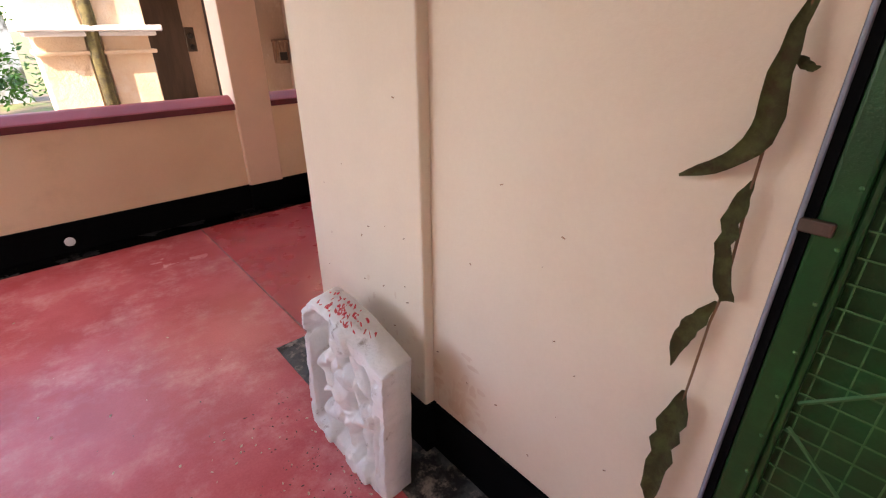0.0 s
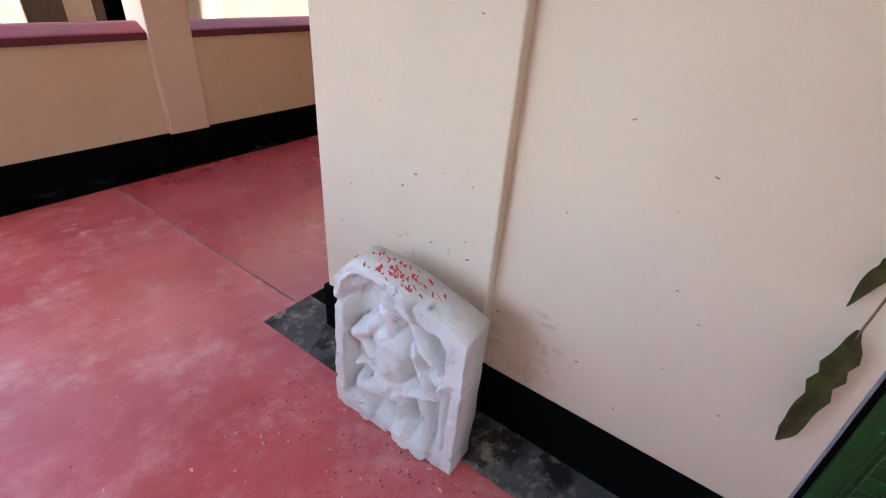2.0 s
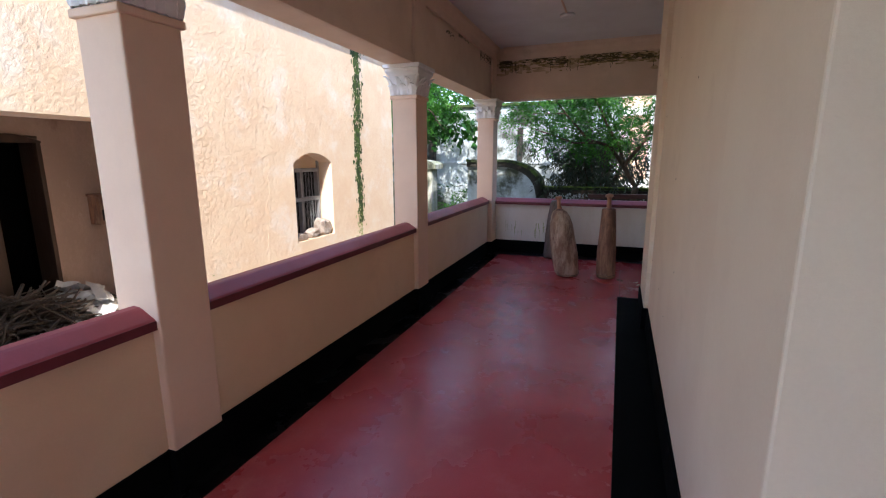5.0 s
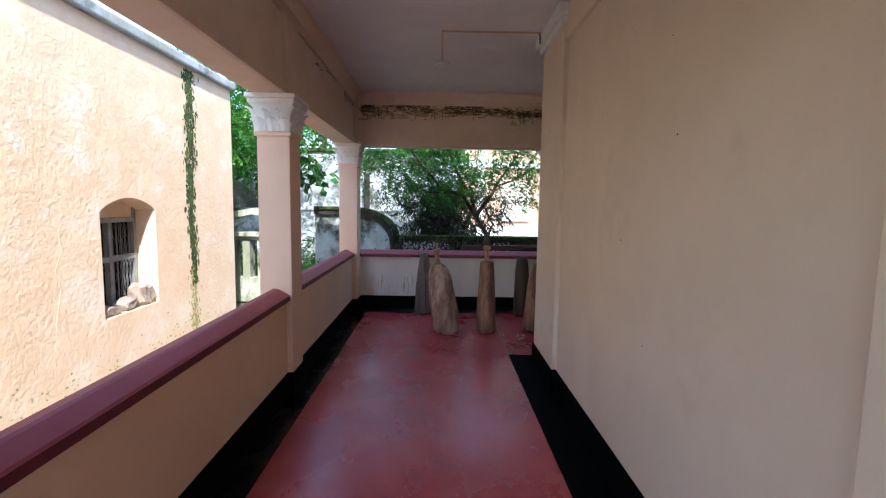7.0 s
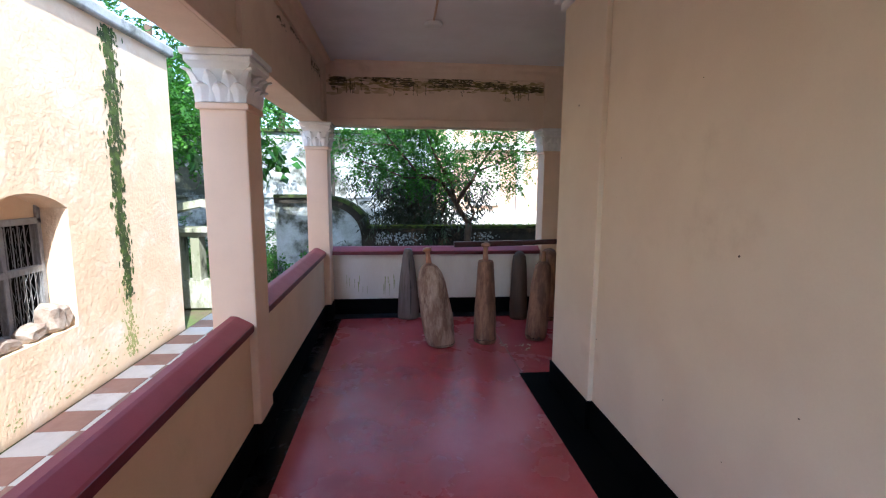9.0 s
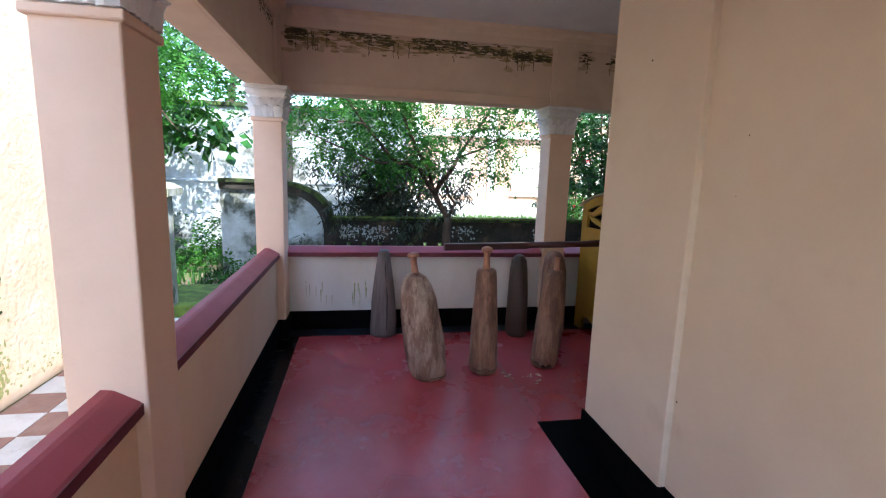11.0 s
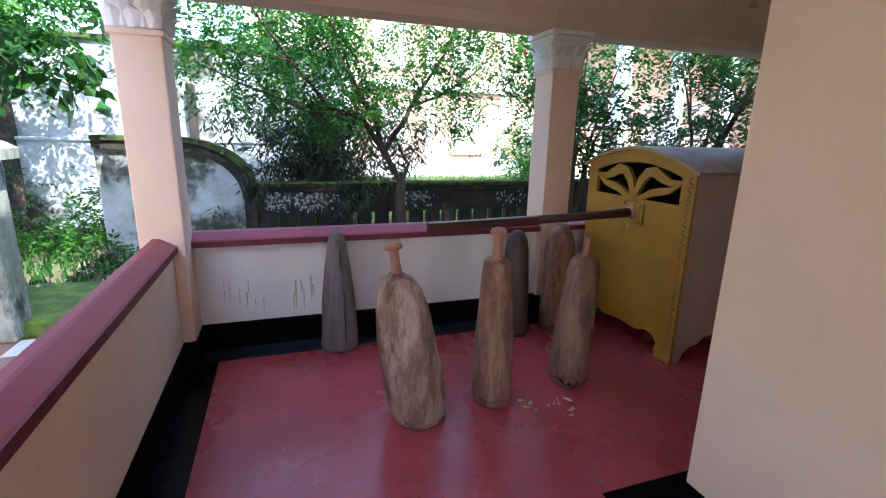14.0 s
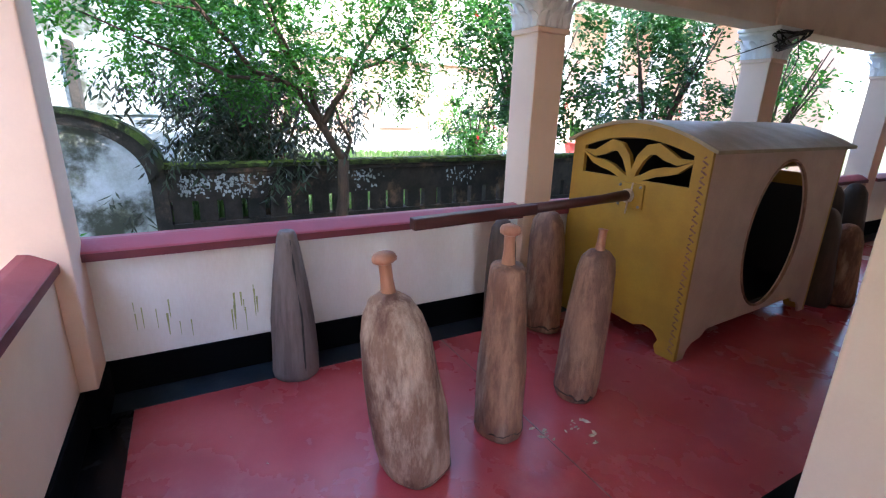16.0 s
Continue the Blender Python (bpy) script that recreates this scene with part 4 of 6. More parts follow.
# big-leaved tree beyond the court corner
ct = thing("court_tree", "tall court tree with ferny sprays and broad leaves", "tree")
ctb = bmesh.new()
limb(ctb, [(11.0, 7.9, GZ - 0.05), (10.95, 7.85, 1.5), (11.0, 7.8, 3.2), (10.9, 7.6, 4.6)], 0.12, 0.07, 3)
part("trunk", ctb, BARK, ct, "pale mossy trunk", True)
for pts in ([(10.98, 7.82, 2.6), (10.2, 7.0, 2.9), (9.4, 6.2, 2.75), (9.0, 5.6, 2.4), (8.9, 5.3, 2.05)], [(10.95, 7.8, 3.0), (10.0, 6.6, 3.3), (9.0, 5.8, 3.2)], [(10.95, 7.8, 2.4), (10.6, 6.8, 2.6), (10.3, 5.9, 2.3), (10.2, 5.2, 1.9)]):
    lb = bmesh.new()
    limb(lb, pts, 0.035, 0.007, 4)
    part("limb", lb, BARK, ct, smooth=True)
rg_ = random.Random(12)
foliage("crown", [(rg_.uniform(8.3, 10.6), rg_.uniform(5.2, 7.6), rg_.uniform(2.15, 3.6), 0.42) for _ in range(60)], LEAF_A, ct, 61, 16, 0.085, 0.038, 0.34, 12, 0.3)
foliage("broad_leaves", [(rg_.uniform(9.3, 10.4), rg_.uniform(5.0, 6.4), rg_.uniform(1.9, 2.7), 0.32) for _ in range(9)], LEAF_B, ct, 62, 4, 0.24, 0.17, 0.22, 4, 0.8, "broad hanging leaves")
foliage("crown", [(rg_.uniform(10.0, 12.4), rg_.uniform(5.6, 9.5), rg_.uniform(2.3, 4.2), 0.55) for _ in range(60)], LEAF_B, ct, 63, 14, 0.12, 0.055, 0.4, 10, 0.3)

# taller trees behind the boundary wall
bt = thing("boundary_trees", "leafy trees rising behind the old boundary wall", "tree", kind="stuff")
for i, y in enumerate((3.2, 6.0, 9.0, 12.5)):
    bb = bmesh.new()
    limb(bb, [(14.6, y, GZ - 0.1), (14.5, y + 0.2, 2.5), (14.6, y - 0.1, 5.0)], 0.14, 0.06, 30 + i)
    part("trunk", bb, BARK, bt, smooth=True)
rg_ = random.Random(77)
foliage("crown", [(rg_.uniform(13.3, 15.5), rg_.uniform(2.2, 14.0), rg_.uniform(2.9, 5.6), 0.7) for _ in range(90)], LEAF_B, bt, 78, 14, 0.16, 0.075, 0.45, 9, 0.3)

# weeds and grass
def blades(name, areas, n_, h, mat, seed, label, w=0.010):
    rg = np.random.RandomState(seed)
    verts, faces = [], []
    for (x0, x1, y0, y1, z) in areas:
        for _ in range(n_):
            p = np.array((rg.uniform(x0, x1), rg.uniform(y0, y1), z))
            a = rg.uniform(0, 6.28)
            s = np.array((math.cos(a), math.sin(a), 0)) * w * rg.uniform(0.6, 1.4)
            hh = h * rg.uniform(0.5, 1.4)
            bend = np.array((rg.normal() * 0.35, rg.normal() * 0.35, 0)) * hh
            i0 = len(verts)
            verts += [tuple(p - s), tuple(p + s), tuple(p + bend * 0.35 + s * 0.7 + np.array((0, 0, hh * 0.6))), tuple(p + bend * 0.35 - s * 0.7 + np.array((0, 0, hh * 0.6))), tuple(p + bend + np.array((0, 0, hh)))]
            faces += [(i0, i0 + 1, i0 + 2, i0 + 3), (i0 + 3, i0 + 2, i0 + 4)]
    me = bpy.data.meshes.new(name)
    me.from_pydata(verts, [], faces)
    me.materials.append(mat)
    return tagged(new(name, me), label, "grass", kind="stuff")


GG = GZ - 0.03
blades("lawn_grass", [(10.7, 14.0, -7.0, 2.2, GG)], 7000, 0.16, GRASS, 71, "sunlit rough lawn grass behind the garden wall")
blades("lawn_grass", [(14.0, 21.5, -16.0, 2.2, GG)], 9000, 0.22, GRASS, 72, "sunlit rough lawn grass behind the garden wall", 0.02)
blades("tall_weeds", [(10.7, 12.6, 2.6, 4.4, GG)], 500, 0.75, GRASS, 73, "tall grassy weeds behind the curved wall", 0.012)
blades("tall_weeds", [(9.2, 12.8, 4.6, 7.6, GG)], 1300, 0.16, LEAF_B, 74, "low weeds on the garden soil", 0.014)
wd = thing("weed_patch", "patch of leafy weeds at the foot of the old wall", "weeds", kind="stuff")
rg_ = random.Random(3)
foliage("weeds", [(rg_.uniform(9.6, 12.6), rg_.uniform(4.5, 8.0), rg_.uniform(-0.05, 0.25), 0.28) for _ in range(54)], LEAF_A, wd, 75, 12, 0.085, 0.04, 0.2, 6, 0.1)
foliage("weeds", [(rg_.uniform(11.4, 12.7), rg_.uniform(4.4, 8.4), rg_.uniform(0.1, 0.75), 0.28) for _ in range(26)], LEAF_B, wd, 76, 12, 0.09, 0.035, 0.25, 6, 0.2)

# ---- garden walls ----
gw = part("garden_wall", boxes((10.42, 10.60, -9.0, 3.50, GZ - 0.1, 0.16), (10.43, 10.59, -9.0, 3.50, 0.42, 0.80)), BLACKWALL)
structure(gw, "low black mouldy garden wall with slots and mossy coping", "garden wall")
part("coping", boxes((10.36, 10.66, -9.0, 3.52, 0.80, 0.865), bevel=0.02), MOSS, gw, "moss covered coping")
part("moulding", boxes((10.39, 10.63, -9.0, 3.50, 0.74, 0.80), bevel=0.015), BLACKWALL, gw)
bal = boxes((10.45, 10.57, -0.10, 0.10, 0.155, 0.425))
bm_me = bpy.data.meshes.new("baluster")
bal.to_mesh(bm_me)
bal.free()
bm_me.materials.append(BLACKWALL)
for i in range(46):
    o = new("baluster", bm_me)
    o.parent = gw
    o.location = (0, 3.38 - i * 0.27, 0)
rgw = random.Random(61)
lime = [(rgw.choice((3.2, 2.7, 3.35, 2.9, 1.2, -0.4)) + rgw.gauss(0, 0.16), 0.62 + rgw.gauss(0, 0.09), rgw.uniform(0.004, 0.022), rgw.uniform(0.004, 0.03)) for _ in range(420)]
part("lime_patch", blobs(bmesh.new(), [p for p in lime if 0.44 < p[1] < 0.73 and p[0] < 3.42], lambda a, z, l_: (10.43 - l_, a, z), 62), OLDWALL, gw, "flaking white lime patches")
rgw = random.Random(63)
crust = [(rgw.uniform(-4.0, 3.5), 0.862 + 0.012 * rgw.random(), rgw.uniform(0.02, 0.08), rgw.uniform(0.005, 0.02)) for _ in range(260)]
part("moss_tufts", blobs(bmesh.new(), crust, lambda a, z, l_: (10.355 + 0.05 * l_, a, z), 64), STEPMOSS, gw, "tufts of bright moss on the coping")
# curved end of the wall: a quarter-round panel under a mossy arch
arc = [(4.45, GZ - 0.1)]
N_ = 14
R_Y, R_Z = 0.98, 0.62
arc_o = [(3.50 + R_Y * (1 - math.cos(math.pi / 2 * i / N_)), 0.84 + R_Z * math.sin(math.pi / 2 * i / N_)) for i in range(N_ + 1)]
panel_pts = [(3.62, GZ - 0.1)] + [(3.62 + (y - 3.50) * 0.9, z - 0.11) for y, z in arc_o] + [(5.3, arc_o[-1][1] - 0.11), (5.3, GZ - 0.1)]
cw_ = part("curved_wall", extrude_profile([(p[0], p[1]) for p in panel_pts], 10.44, 10.58, "x"), OLDWALL)
structure(cw_, "curved white garden wall end with mossy arched coping", "garden wall")
def arc_band(a, b):
    """The outline of a band that follows the arch, from a to b metres below its top."""
    edge = lambda d: [(3.50 + d + (y - 3.50) * (1 - d), z - d) for y, z in arc_o] + [(5.3, arc_o[-1][1] - d)]
    return edge(a) + edge(b)[::-1]


part("coping", extrude_profile(arc_band(0.0, 0.06), 10.33, 10.67, "x"), MOSS, cw_, "mossy arched coping")
part("coping_band", extrude_profile(arc_band(0.06, 0.17), 10.37, 10.63, "x"), BLACKWALL, cw_, "black mouldy band under the coping")
part("pier_edge", boxes((10.41, 10.61, 3.50, 3.66, GZ - 0.1, 0.82), bevel=0.01), BLACKWALL, cw_)

ow = part("old_boundary_wall", boxes((13.0, 13.35, 2.0, 16.0, GZ - 0.1, 2.9), (12.9, 13.0, 2.0, 16.0, GZ - 0.1, 1.32)), OLDWALL)
structure(ow, "tall mould-stained white boundary wall with a ledge", "wall")
part("ledge", boxes((12.86, 13.0, 2.0, 16.0, 1.32, 1.38), bevel=0.015), OLDWALL, ow)
part("coping", boxes((12.92, 13.43, 2.0, 16.0, 2.9, 2.99), bevel=0.02), MOSS, ow, "mossy coping")
part("buttress", boxes((12.75, 13.0, 4.5, 4.62, GZ, 2.3), (12.80, 13.0, 7.1, 7.3, GZ, 2.9), bevel=0.02), BLACKWALL, ow, "mould blackened rib")
blk = part("far_boundary_wall", boxes((6.0, 13.0, 12.0, 12.3, GZ - 0.1, 2.9)), OLDWALL)
structure(blk, "mould-stained white boundary wall", "wall")

gp = part("gate_pillar", boxes((7.85, 8.15, 5.16, 5.44, GZ, 1.30), bevel=0.03), GATEWALL)
structure(gp, "old whitewashed gate pillar with a rounded cap", "pillar")
capb = [(5.08 + 0.03 * 0, 1.30), (5.08, 1.38), (5.16, 1.43), (5.35, 1.46), (5.6, 1.44), (5.9, 1.38), (6.2, 1.28), (6.2, 1.18), (5.9, 1.28), (5.6, 1.34), (5.46, 1.32), (5.44, 1.30)]
part("arched_cap", extrude_profile(capb, 7.80, 8.22, "x"), GATEWALL, gp)
part("low_wall", boxes((7.9, 8.12, 5.44, 6.6, GZ, 0.30), (7.9, 8.12, 5.44, 5.56, 0.30, 0.92), (7.9, 8.12, 5.68, 5.80, 0.30, 0.92), (7.9, 8.12, 5.92, 6.6, 0.30, 0.92), bevel=0.008), GATEWALL, gp, "low slotted garden wall")
part("slab", boxes((7.82, 8.2, 5.44, 6.6, 0.98, 1.05), (7.88, 8.14, 5.44, 6.6, 0.92, 0.98), bevel=0.012), GATEWALL, gp)
step = part("mossy_step", boxes((7.97, 9.05, 4.55, 5.75, GZ - 0.08, 0.03), bevel=0.025), STEPMOSS)
structure(step, "low garden step thickly covered in green moss", "step")
for i, (x, y, s) in enumerate(((9.5, 5.0, 0.16), (9.9, 5.35, 0.12), (9.3, 5.6, 0.10), (10.3, 5.5, 0.14))):
    st = part("stone", rock("s", s, s * 0.8, s * 0.35, i + 20, RUBBLE), RUBBLE)
    tagged(st, "pale flat stone on the garden soil", "stone", "garden stones")
    st.matrix_basis = pose(x, y, GG + s * 0.1, 6, -5, 40 * i)

# Unseen ground, made pale to throw more light under the roof.
court = part("court", boxes((-30, -1.75, -20, 4.0, GZ - 0.1, GZ)), BOUNCE_GROUND)
structure(court, "unseen pale ground added to bounce light into the verandah", "ground")
# Unseen tall wall, added to block the western sun.
west_house = part("west_house", boxes((-7.2, -6.8, -12.0, 2.3, GZ - 0.1, 8.2)), FARWALL)
structure(west_house, "unseen wall added to keep the sun off the verandah", "house")
# far house across the lawn
fh = thing("far_house", "pale pink two-storey house across the sunlit lawn", "house")
part("wall", boxes((22.0, 22.4, -24, 4.0, GZ - 0.1, 6.6)), FARWALL, fh)
part("base_band", boxes((21.9, 22.0, -24, 4.0, GZ - 0.1, 0.55)), FARWHITE, fh)
part("floor_band", boxes((21.75, 22.0, -24, 4.0, 3.25, 3.55)), FARWHITE, fh)
part("roof_parapet", boxes((21.8, 22.5, -24, 4.0, 6.6, 7.1)), FARWHITE, fh)
for i in range(8):
    y = 2.3 - i * 3.2
    for z in (0.9, 4.1):
        w_ = part("window", boxes((21.93, 22.02, y - 0.55, y + 0.55, z, z + 1.6)), WASHED_OPENING, fh)
        part("window_frame", boxes((21.90, 21.95, y - 0.65, y - 0.55, z - 0.1, z + 1.7), (21.90, 21.95, y + 0.55, y + 0.65, z - 0.1, z + 1.7), (21.90, 21.95, y - 0.65, y + 0.65, z + 1.6, z + 1.7), (21.86, 21.95, y - 0.7, y + 0.7, z - 0.1, z)), FARWHITE, w_)
    part("pilaster", boxes((21.85, 22.0, y + 1.45, y + 1.75, GZ, 6.6)), FARWHITE, fh)
# wing with a colonnade to the south-east
wing = thing("garden_wing", "cream verandah wing with white columns and pots", "house")
part("wall", boxes((10.5, 16.5, -11.2, -11.0, GZ - 0.1, 4.2)), FARWALL, wing)
part("wall", boxes((15.2, 15.5, -11.0, -4.5, GZ - 0.1, 4.2)), FARWALL, wing)
part("plinth", boxes((13.2, 15.2, -11.0, -4.5, GZ - 0.1, 0.55)), FARWHITE, wing)
part("roof", boxes((13.0, 15.7, -11.3, -4.4, 4.2, 4.5)), FARWHITE, wing)
for y in (-4.9, -6.6, -8.3, -10.0):
    part("column", boxes((13.3, 13.6, y, y + 0.3, 0.55, 4.2), bevel=0.02), FARWHITE, wing)
for y in (-5.8, -7.5, -9.2):
    part("doorway", boxes((15.17, 15.21, y - 0.4, y + 0.4, 0.55, 2.7)), WASHED_OPENING, wing)
for i, (y, s) in enumerate(((-4.75, 0.16), (-5.5, 0.16), (-6.2, 0.15), (-7.2, 0.16))):
    pt = thing("flower_pot", "red flower pot with a spiky plant", "flower pot", "pots on the plinth", m=pose(13.42 if i % 2 else 13.35, y - (0.5 if i == 0 else 0), 0.55))
    part("pot", lathe([(s * 0.65, 0), (s * 0.95, s * 1.5), (s * 1.1, s * 1.55), (s * 1.1, s * 1.8), (s * 0.9, s * 1.8)], 16), POTRED, pt, smooth=True)
    rgp = np.random.RandomState(90 + i)
    pb = bmesh.new()
    for k in range(16):
        a, h_ = rgp.uniform(0, 6.28), rgp.uniform(0.4, 0.75)
        e = Vector((math.cos(a), math.sin(a), 0)) * rgp.uniform(0.08, 0.25)
        s2 = Vector((-math.sin(a), math.cos(a), 0)) * 0.02
        z_ = s * 1.7
        vs_ = [pb.verts.new(p) for p in (-s2 + Vector((0, 0, z_)), s2 + Vector((0, 0, z_)), e * 0.5 + s2 + Vector((0, 0, z_ + h_ * 0.6)), e + Vector((0, 0, z_ + h_)), e * 0.5 - s2 + Vector((0, 0, z_ + h_ * 0.6)))]
        pb.faces.new(vs_)
    part("plant", pb, LEAF_A, pt)
# trees west of the court, seen past the house pilaster
bush("west_shrub", "sunlit green shrubs beyond the court", -2.6, 9.5, 2.2, 1.3, LEAF_A, 83, 0, 0.12, 0.05, 0.0, 34, 12)
bush("west_shrub", "sunlit green shrubs beyond the court", -0.9, 11.5, 2.6, 1.3, LEAF_B, 85, 0, 0.12, 0.05, 0.0, 34, 12)
wc = part("court_wall", boxes((-9.0, 0.24, 14.0, 14.3, GZ - 0.1, 2.2)), OLDWALL)
structure(wc, "far mouldy white court wall", "wall")

# ---- verandah things ----
def club(label, x, y, body, handle=None, mat=WOOD_GREY, squash=0.85, lean=(0, 0), seed=1, rz=0, group="wooden exercise clubs"):
    """A heavy wooden exercise club standing on its flat base: carved body, turned grip."""
    t = thing("wooden_club", label, "club", group, m=pose(x, y, 0, 0, 0, rz))
    bm = lathe(body, 28, 0.10, squash, seed, lean)
    part("body", bm, mat, t, smooth=True)
    rim = lathe([(body[0][0] * 0.97, 0.0), (body[0][0] * 1.015, 0.012), (body[1][0] * 1.012, 0.0299)], 28, 0.10, squash, seed)
    for v in rim.verts:
        if v.co.z > 0.02:
            v.co.z += (0.010 if mat is WOOD_GREY else 0.05) * (noise.noise(Vector((v.co.x * 37, v.co.y * 37, seed))) + 0.35 * (mat is not WOOD_GREY))
            v.co.z = max(0.016, v.co.z)
    part("base_rim", rim, WOOD_DARK, t, "dark worn bottom edge", True)
    if handle:
        r, h = handle
        top = body[-1][1]
        g = part("handle", lathe([(r * 1.15, -0.03), (r, 0.0), (r * 0.82, h * 0.35), (r * 0.82, h * 0.68), (r * 1.0, h * 0.74)], 16, 0.05, 1, seed), HANDLE, t, "smooth orange-brown grip", True)
        g.matrix_basis = pose(lean[0], lean[1], top, math.degrees(-lean[1]) * 0.9, math.degrees(lean[0]) * 0.9, 0)
        if r < 0.028:
            return t
        k = part("knob", lathe([(r * 0.95, 0), (r * 1.45, h * 0.05), (r * 1.55, h * 0.13), (r * 1.3, h * 0.22), (r * 0.7, h * 0.26)], 16, 0.14, 1, seed + 5), HANDLE, g, "", True)
        k.matrix_basis = pose(0, 0, h * 0.72)
    return t


B1 = [(0.150, 0.0), (0.165, 0.03), (0.172, 0.12), (0.172, 0.30), (0.165, 0.50), (0.150, 0.66), (0.125, 0.76), (0.092, 0.82), (0.05, 0.85), (0.035, 0.86)]
club("big weathered grey-brown wooden club with orange grip", 5.92, 2.475, B1, (0.030, 0.165), WOOD_GREY, 0.95, (-0.01, 0.13), 1)
B2 = [(0.118, 0.0), (0.128, 0.03), (0.128, 0.12), (0.118, 0.35), (0.105, 0.60), (0.094, 0.80), (0.088, 0.86), (0.075, 0.875), (0.03, 0.88)]
club("brown wooden club with flat shoulders and turned grip", 5.955, 2.0, B2, (0.032, 0.185), WOOD_BROWN, 0.95, (0.0, 0.01), 2)
B3 = [(0.112, 0.0), (0.124, 0.03), (0.126, 0.12), (0.122, 0.35), (0.112, 0.58), (0.10, 0.74), (0.085, 0.81), (0.055, 0.845), (0.03, 0.85)]
club("brown wooden club leaning slightly, with short grip", 6.02, 1.43, B3, (0.026, 0.15), WOOD_BROWN, 0.92, (0.0, -0.06), 3)
B4 = [(0.105, 0.0), (0.115, 0.03), (0.115, 0.15), (0.105, 0.45), (0.095, 0.68), (0.08, 0.78), (0.05, 0.83), (0.02, 0.845)]
club("dark wooden club standing by the parapet", 6.80, 1.42, B4, None, WOOD_DARK, 0.95, (0.03, 0.0), 4)
B5 = [(0.145, 0.0), (0.155, 0.03), (0.155, 0.15), (0.15, 0.45), (0.14, 0.68), (0.12, 0.80), (0.08, 0.86), (0.03, 0.88)]
club("wide dark wooden club in front of the column", 6.78, 1.04, B5, None, WOOD_BROWN, 0.8, (0.03, 0.0), 5)

# cracked grey cone
cone = thing("wooden_club", "cracked grey tapering wooden club without grip", "club", "wooden exercise clubs", m=pose(6.935, 2.80, 0))
part("body", lathe([(0.138, 0.0), (0.146, 0.03), (0.143, 0.14), (0.125, 0.35), (0.098, 0.58), (0.070, 0.78), (0.054, 0.85), (0.04, 0.872), (0.015, 0.868)], 28, 0.12, 0.95, 7), WOOD_CONE, cone, smooth=True)
ck = bmesh.new()
tube(ck, [(-0.140, -0.03, 0.03), (-0.138, -0.028, 0.2), (-0.116, -0.03, 0.4), (-0.096, -0.018, 0.55), (-0.076, -0.012, 0.7), (-0.052, -0.006, 0.83)], [0.004, 0.006, 0.007, 0.006, 0.008, 0.005], 5)
part("crack", ck, BLACKPAINT, cone, "long dark drying crack")

# clubs beyond the palanquin
for i, (x, y, h, lab) in enumerate(((6.12, -1.44, 0.86, "dark wooden club leaning beyond the palanquin"), (6.03, -1.66, 0.72, "dark wooden club leaning beyond the palanquin"), (6.30, -1.86, 1.0, "tall dark wooden club beyond the palanquin"), (6.25, -2.18, 1.0, "tall dark wooden club beyond the palanquin"))):
    k = h / 0.845
    club(lab, x, y, [(r * 1.1, z * k) for r, z in B4], None, WOOD_BROWN if i == 1 else WOOD_DARK, 0.9, (0.02, 0.10), 11 + i)

# ---- palanquin ----
pal = thing("palanquin", "yellow and cream wooden palanquin with arched lattice ends", "palanquin", m=pose(5.985, 0.60, 0, 0, 0, 3.0))
PW, PL, PH = 1.05, 1.82, 1.37      # width along x, length along -y, height at the eaves


def arch_z(u):
    return PH + 0.135 * math.sin(math.pi * max(0.0, min(1.0, u))) ** 0.9


def end_panel(y0, y1):
    """End board: arched top, lattice opening, scalloped foot."""
    oz0, oz1, ox0, ox1 = 1.125, 1.315, 0.11, 0.945
    foot = [(0, 0.0), (0.13, 0.0), (0.15, 0.05), (0.13, 0.10), (0.17, 0.15), (0.24, 0.165), (0.32, 0.13), (0.5, 0.145), (0.68, 0.13), (0.76, 0.165), (0.83, 0.15), (0.87, 0.10), (0.85, 0.05), (0.87, 0.0), (1, 0.0)]
    items = []
    items.append((extrude_profile([(u * PW, z) for u, z in foot] + [(PW, oz0), (0, oz0)], y0, y1, "y"), Matrix()))
    items.append((boxes((0, ox0, y0, y1, oz0, oz1), (ox1, PW, y0, y1, oz0, oz1)), Matrix()))
    # head with an opening edge that follows the arch
    low = [(ox0 + (ox1 - ox0) * i / 12, 1.315 + 0.08 * math.sin(math.pi * i / 12) ** 0.9) for i in range(13)]
    top = [(PW * (12 - i) / 12, arch_z((12 - i) / 12)) for i in range(13)]
    items.append((extrude_profile([(0, oz1), (ox0, oz1 - 0.001)] + low + [(ox1, oz1 - 0.001), (PW, oz1)] + top, y0, y1, "y"), Matrix()))
    return joined(items)


def petal(cx, spine, wid, y0, y1, flip):
    """One curved lotus petal of the lattice, swept along a bent spine."""
    a, b = [], []
    for i, ((x, z), w) in enumerate(zip(spine, wid)):
        p, q = spine[max(0, i - 1)], spine[min(len(spine) - 1, i + 1)]
        dx, dz = q[0] - p[0], q[1] - p[1]
        l_ = math.hypot(dx, dz) or 1
        nx, nz = -dz / l_, dx / l_
        a.append((cx + flip * (x + nx * w), z + nz * w))
        b.append((cx + flip * (x - nx * w), z - nz * w))
    return extrude_profile(a + b[::-1], y0, y1, "y")


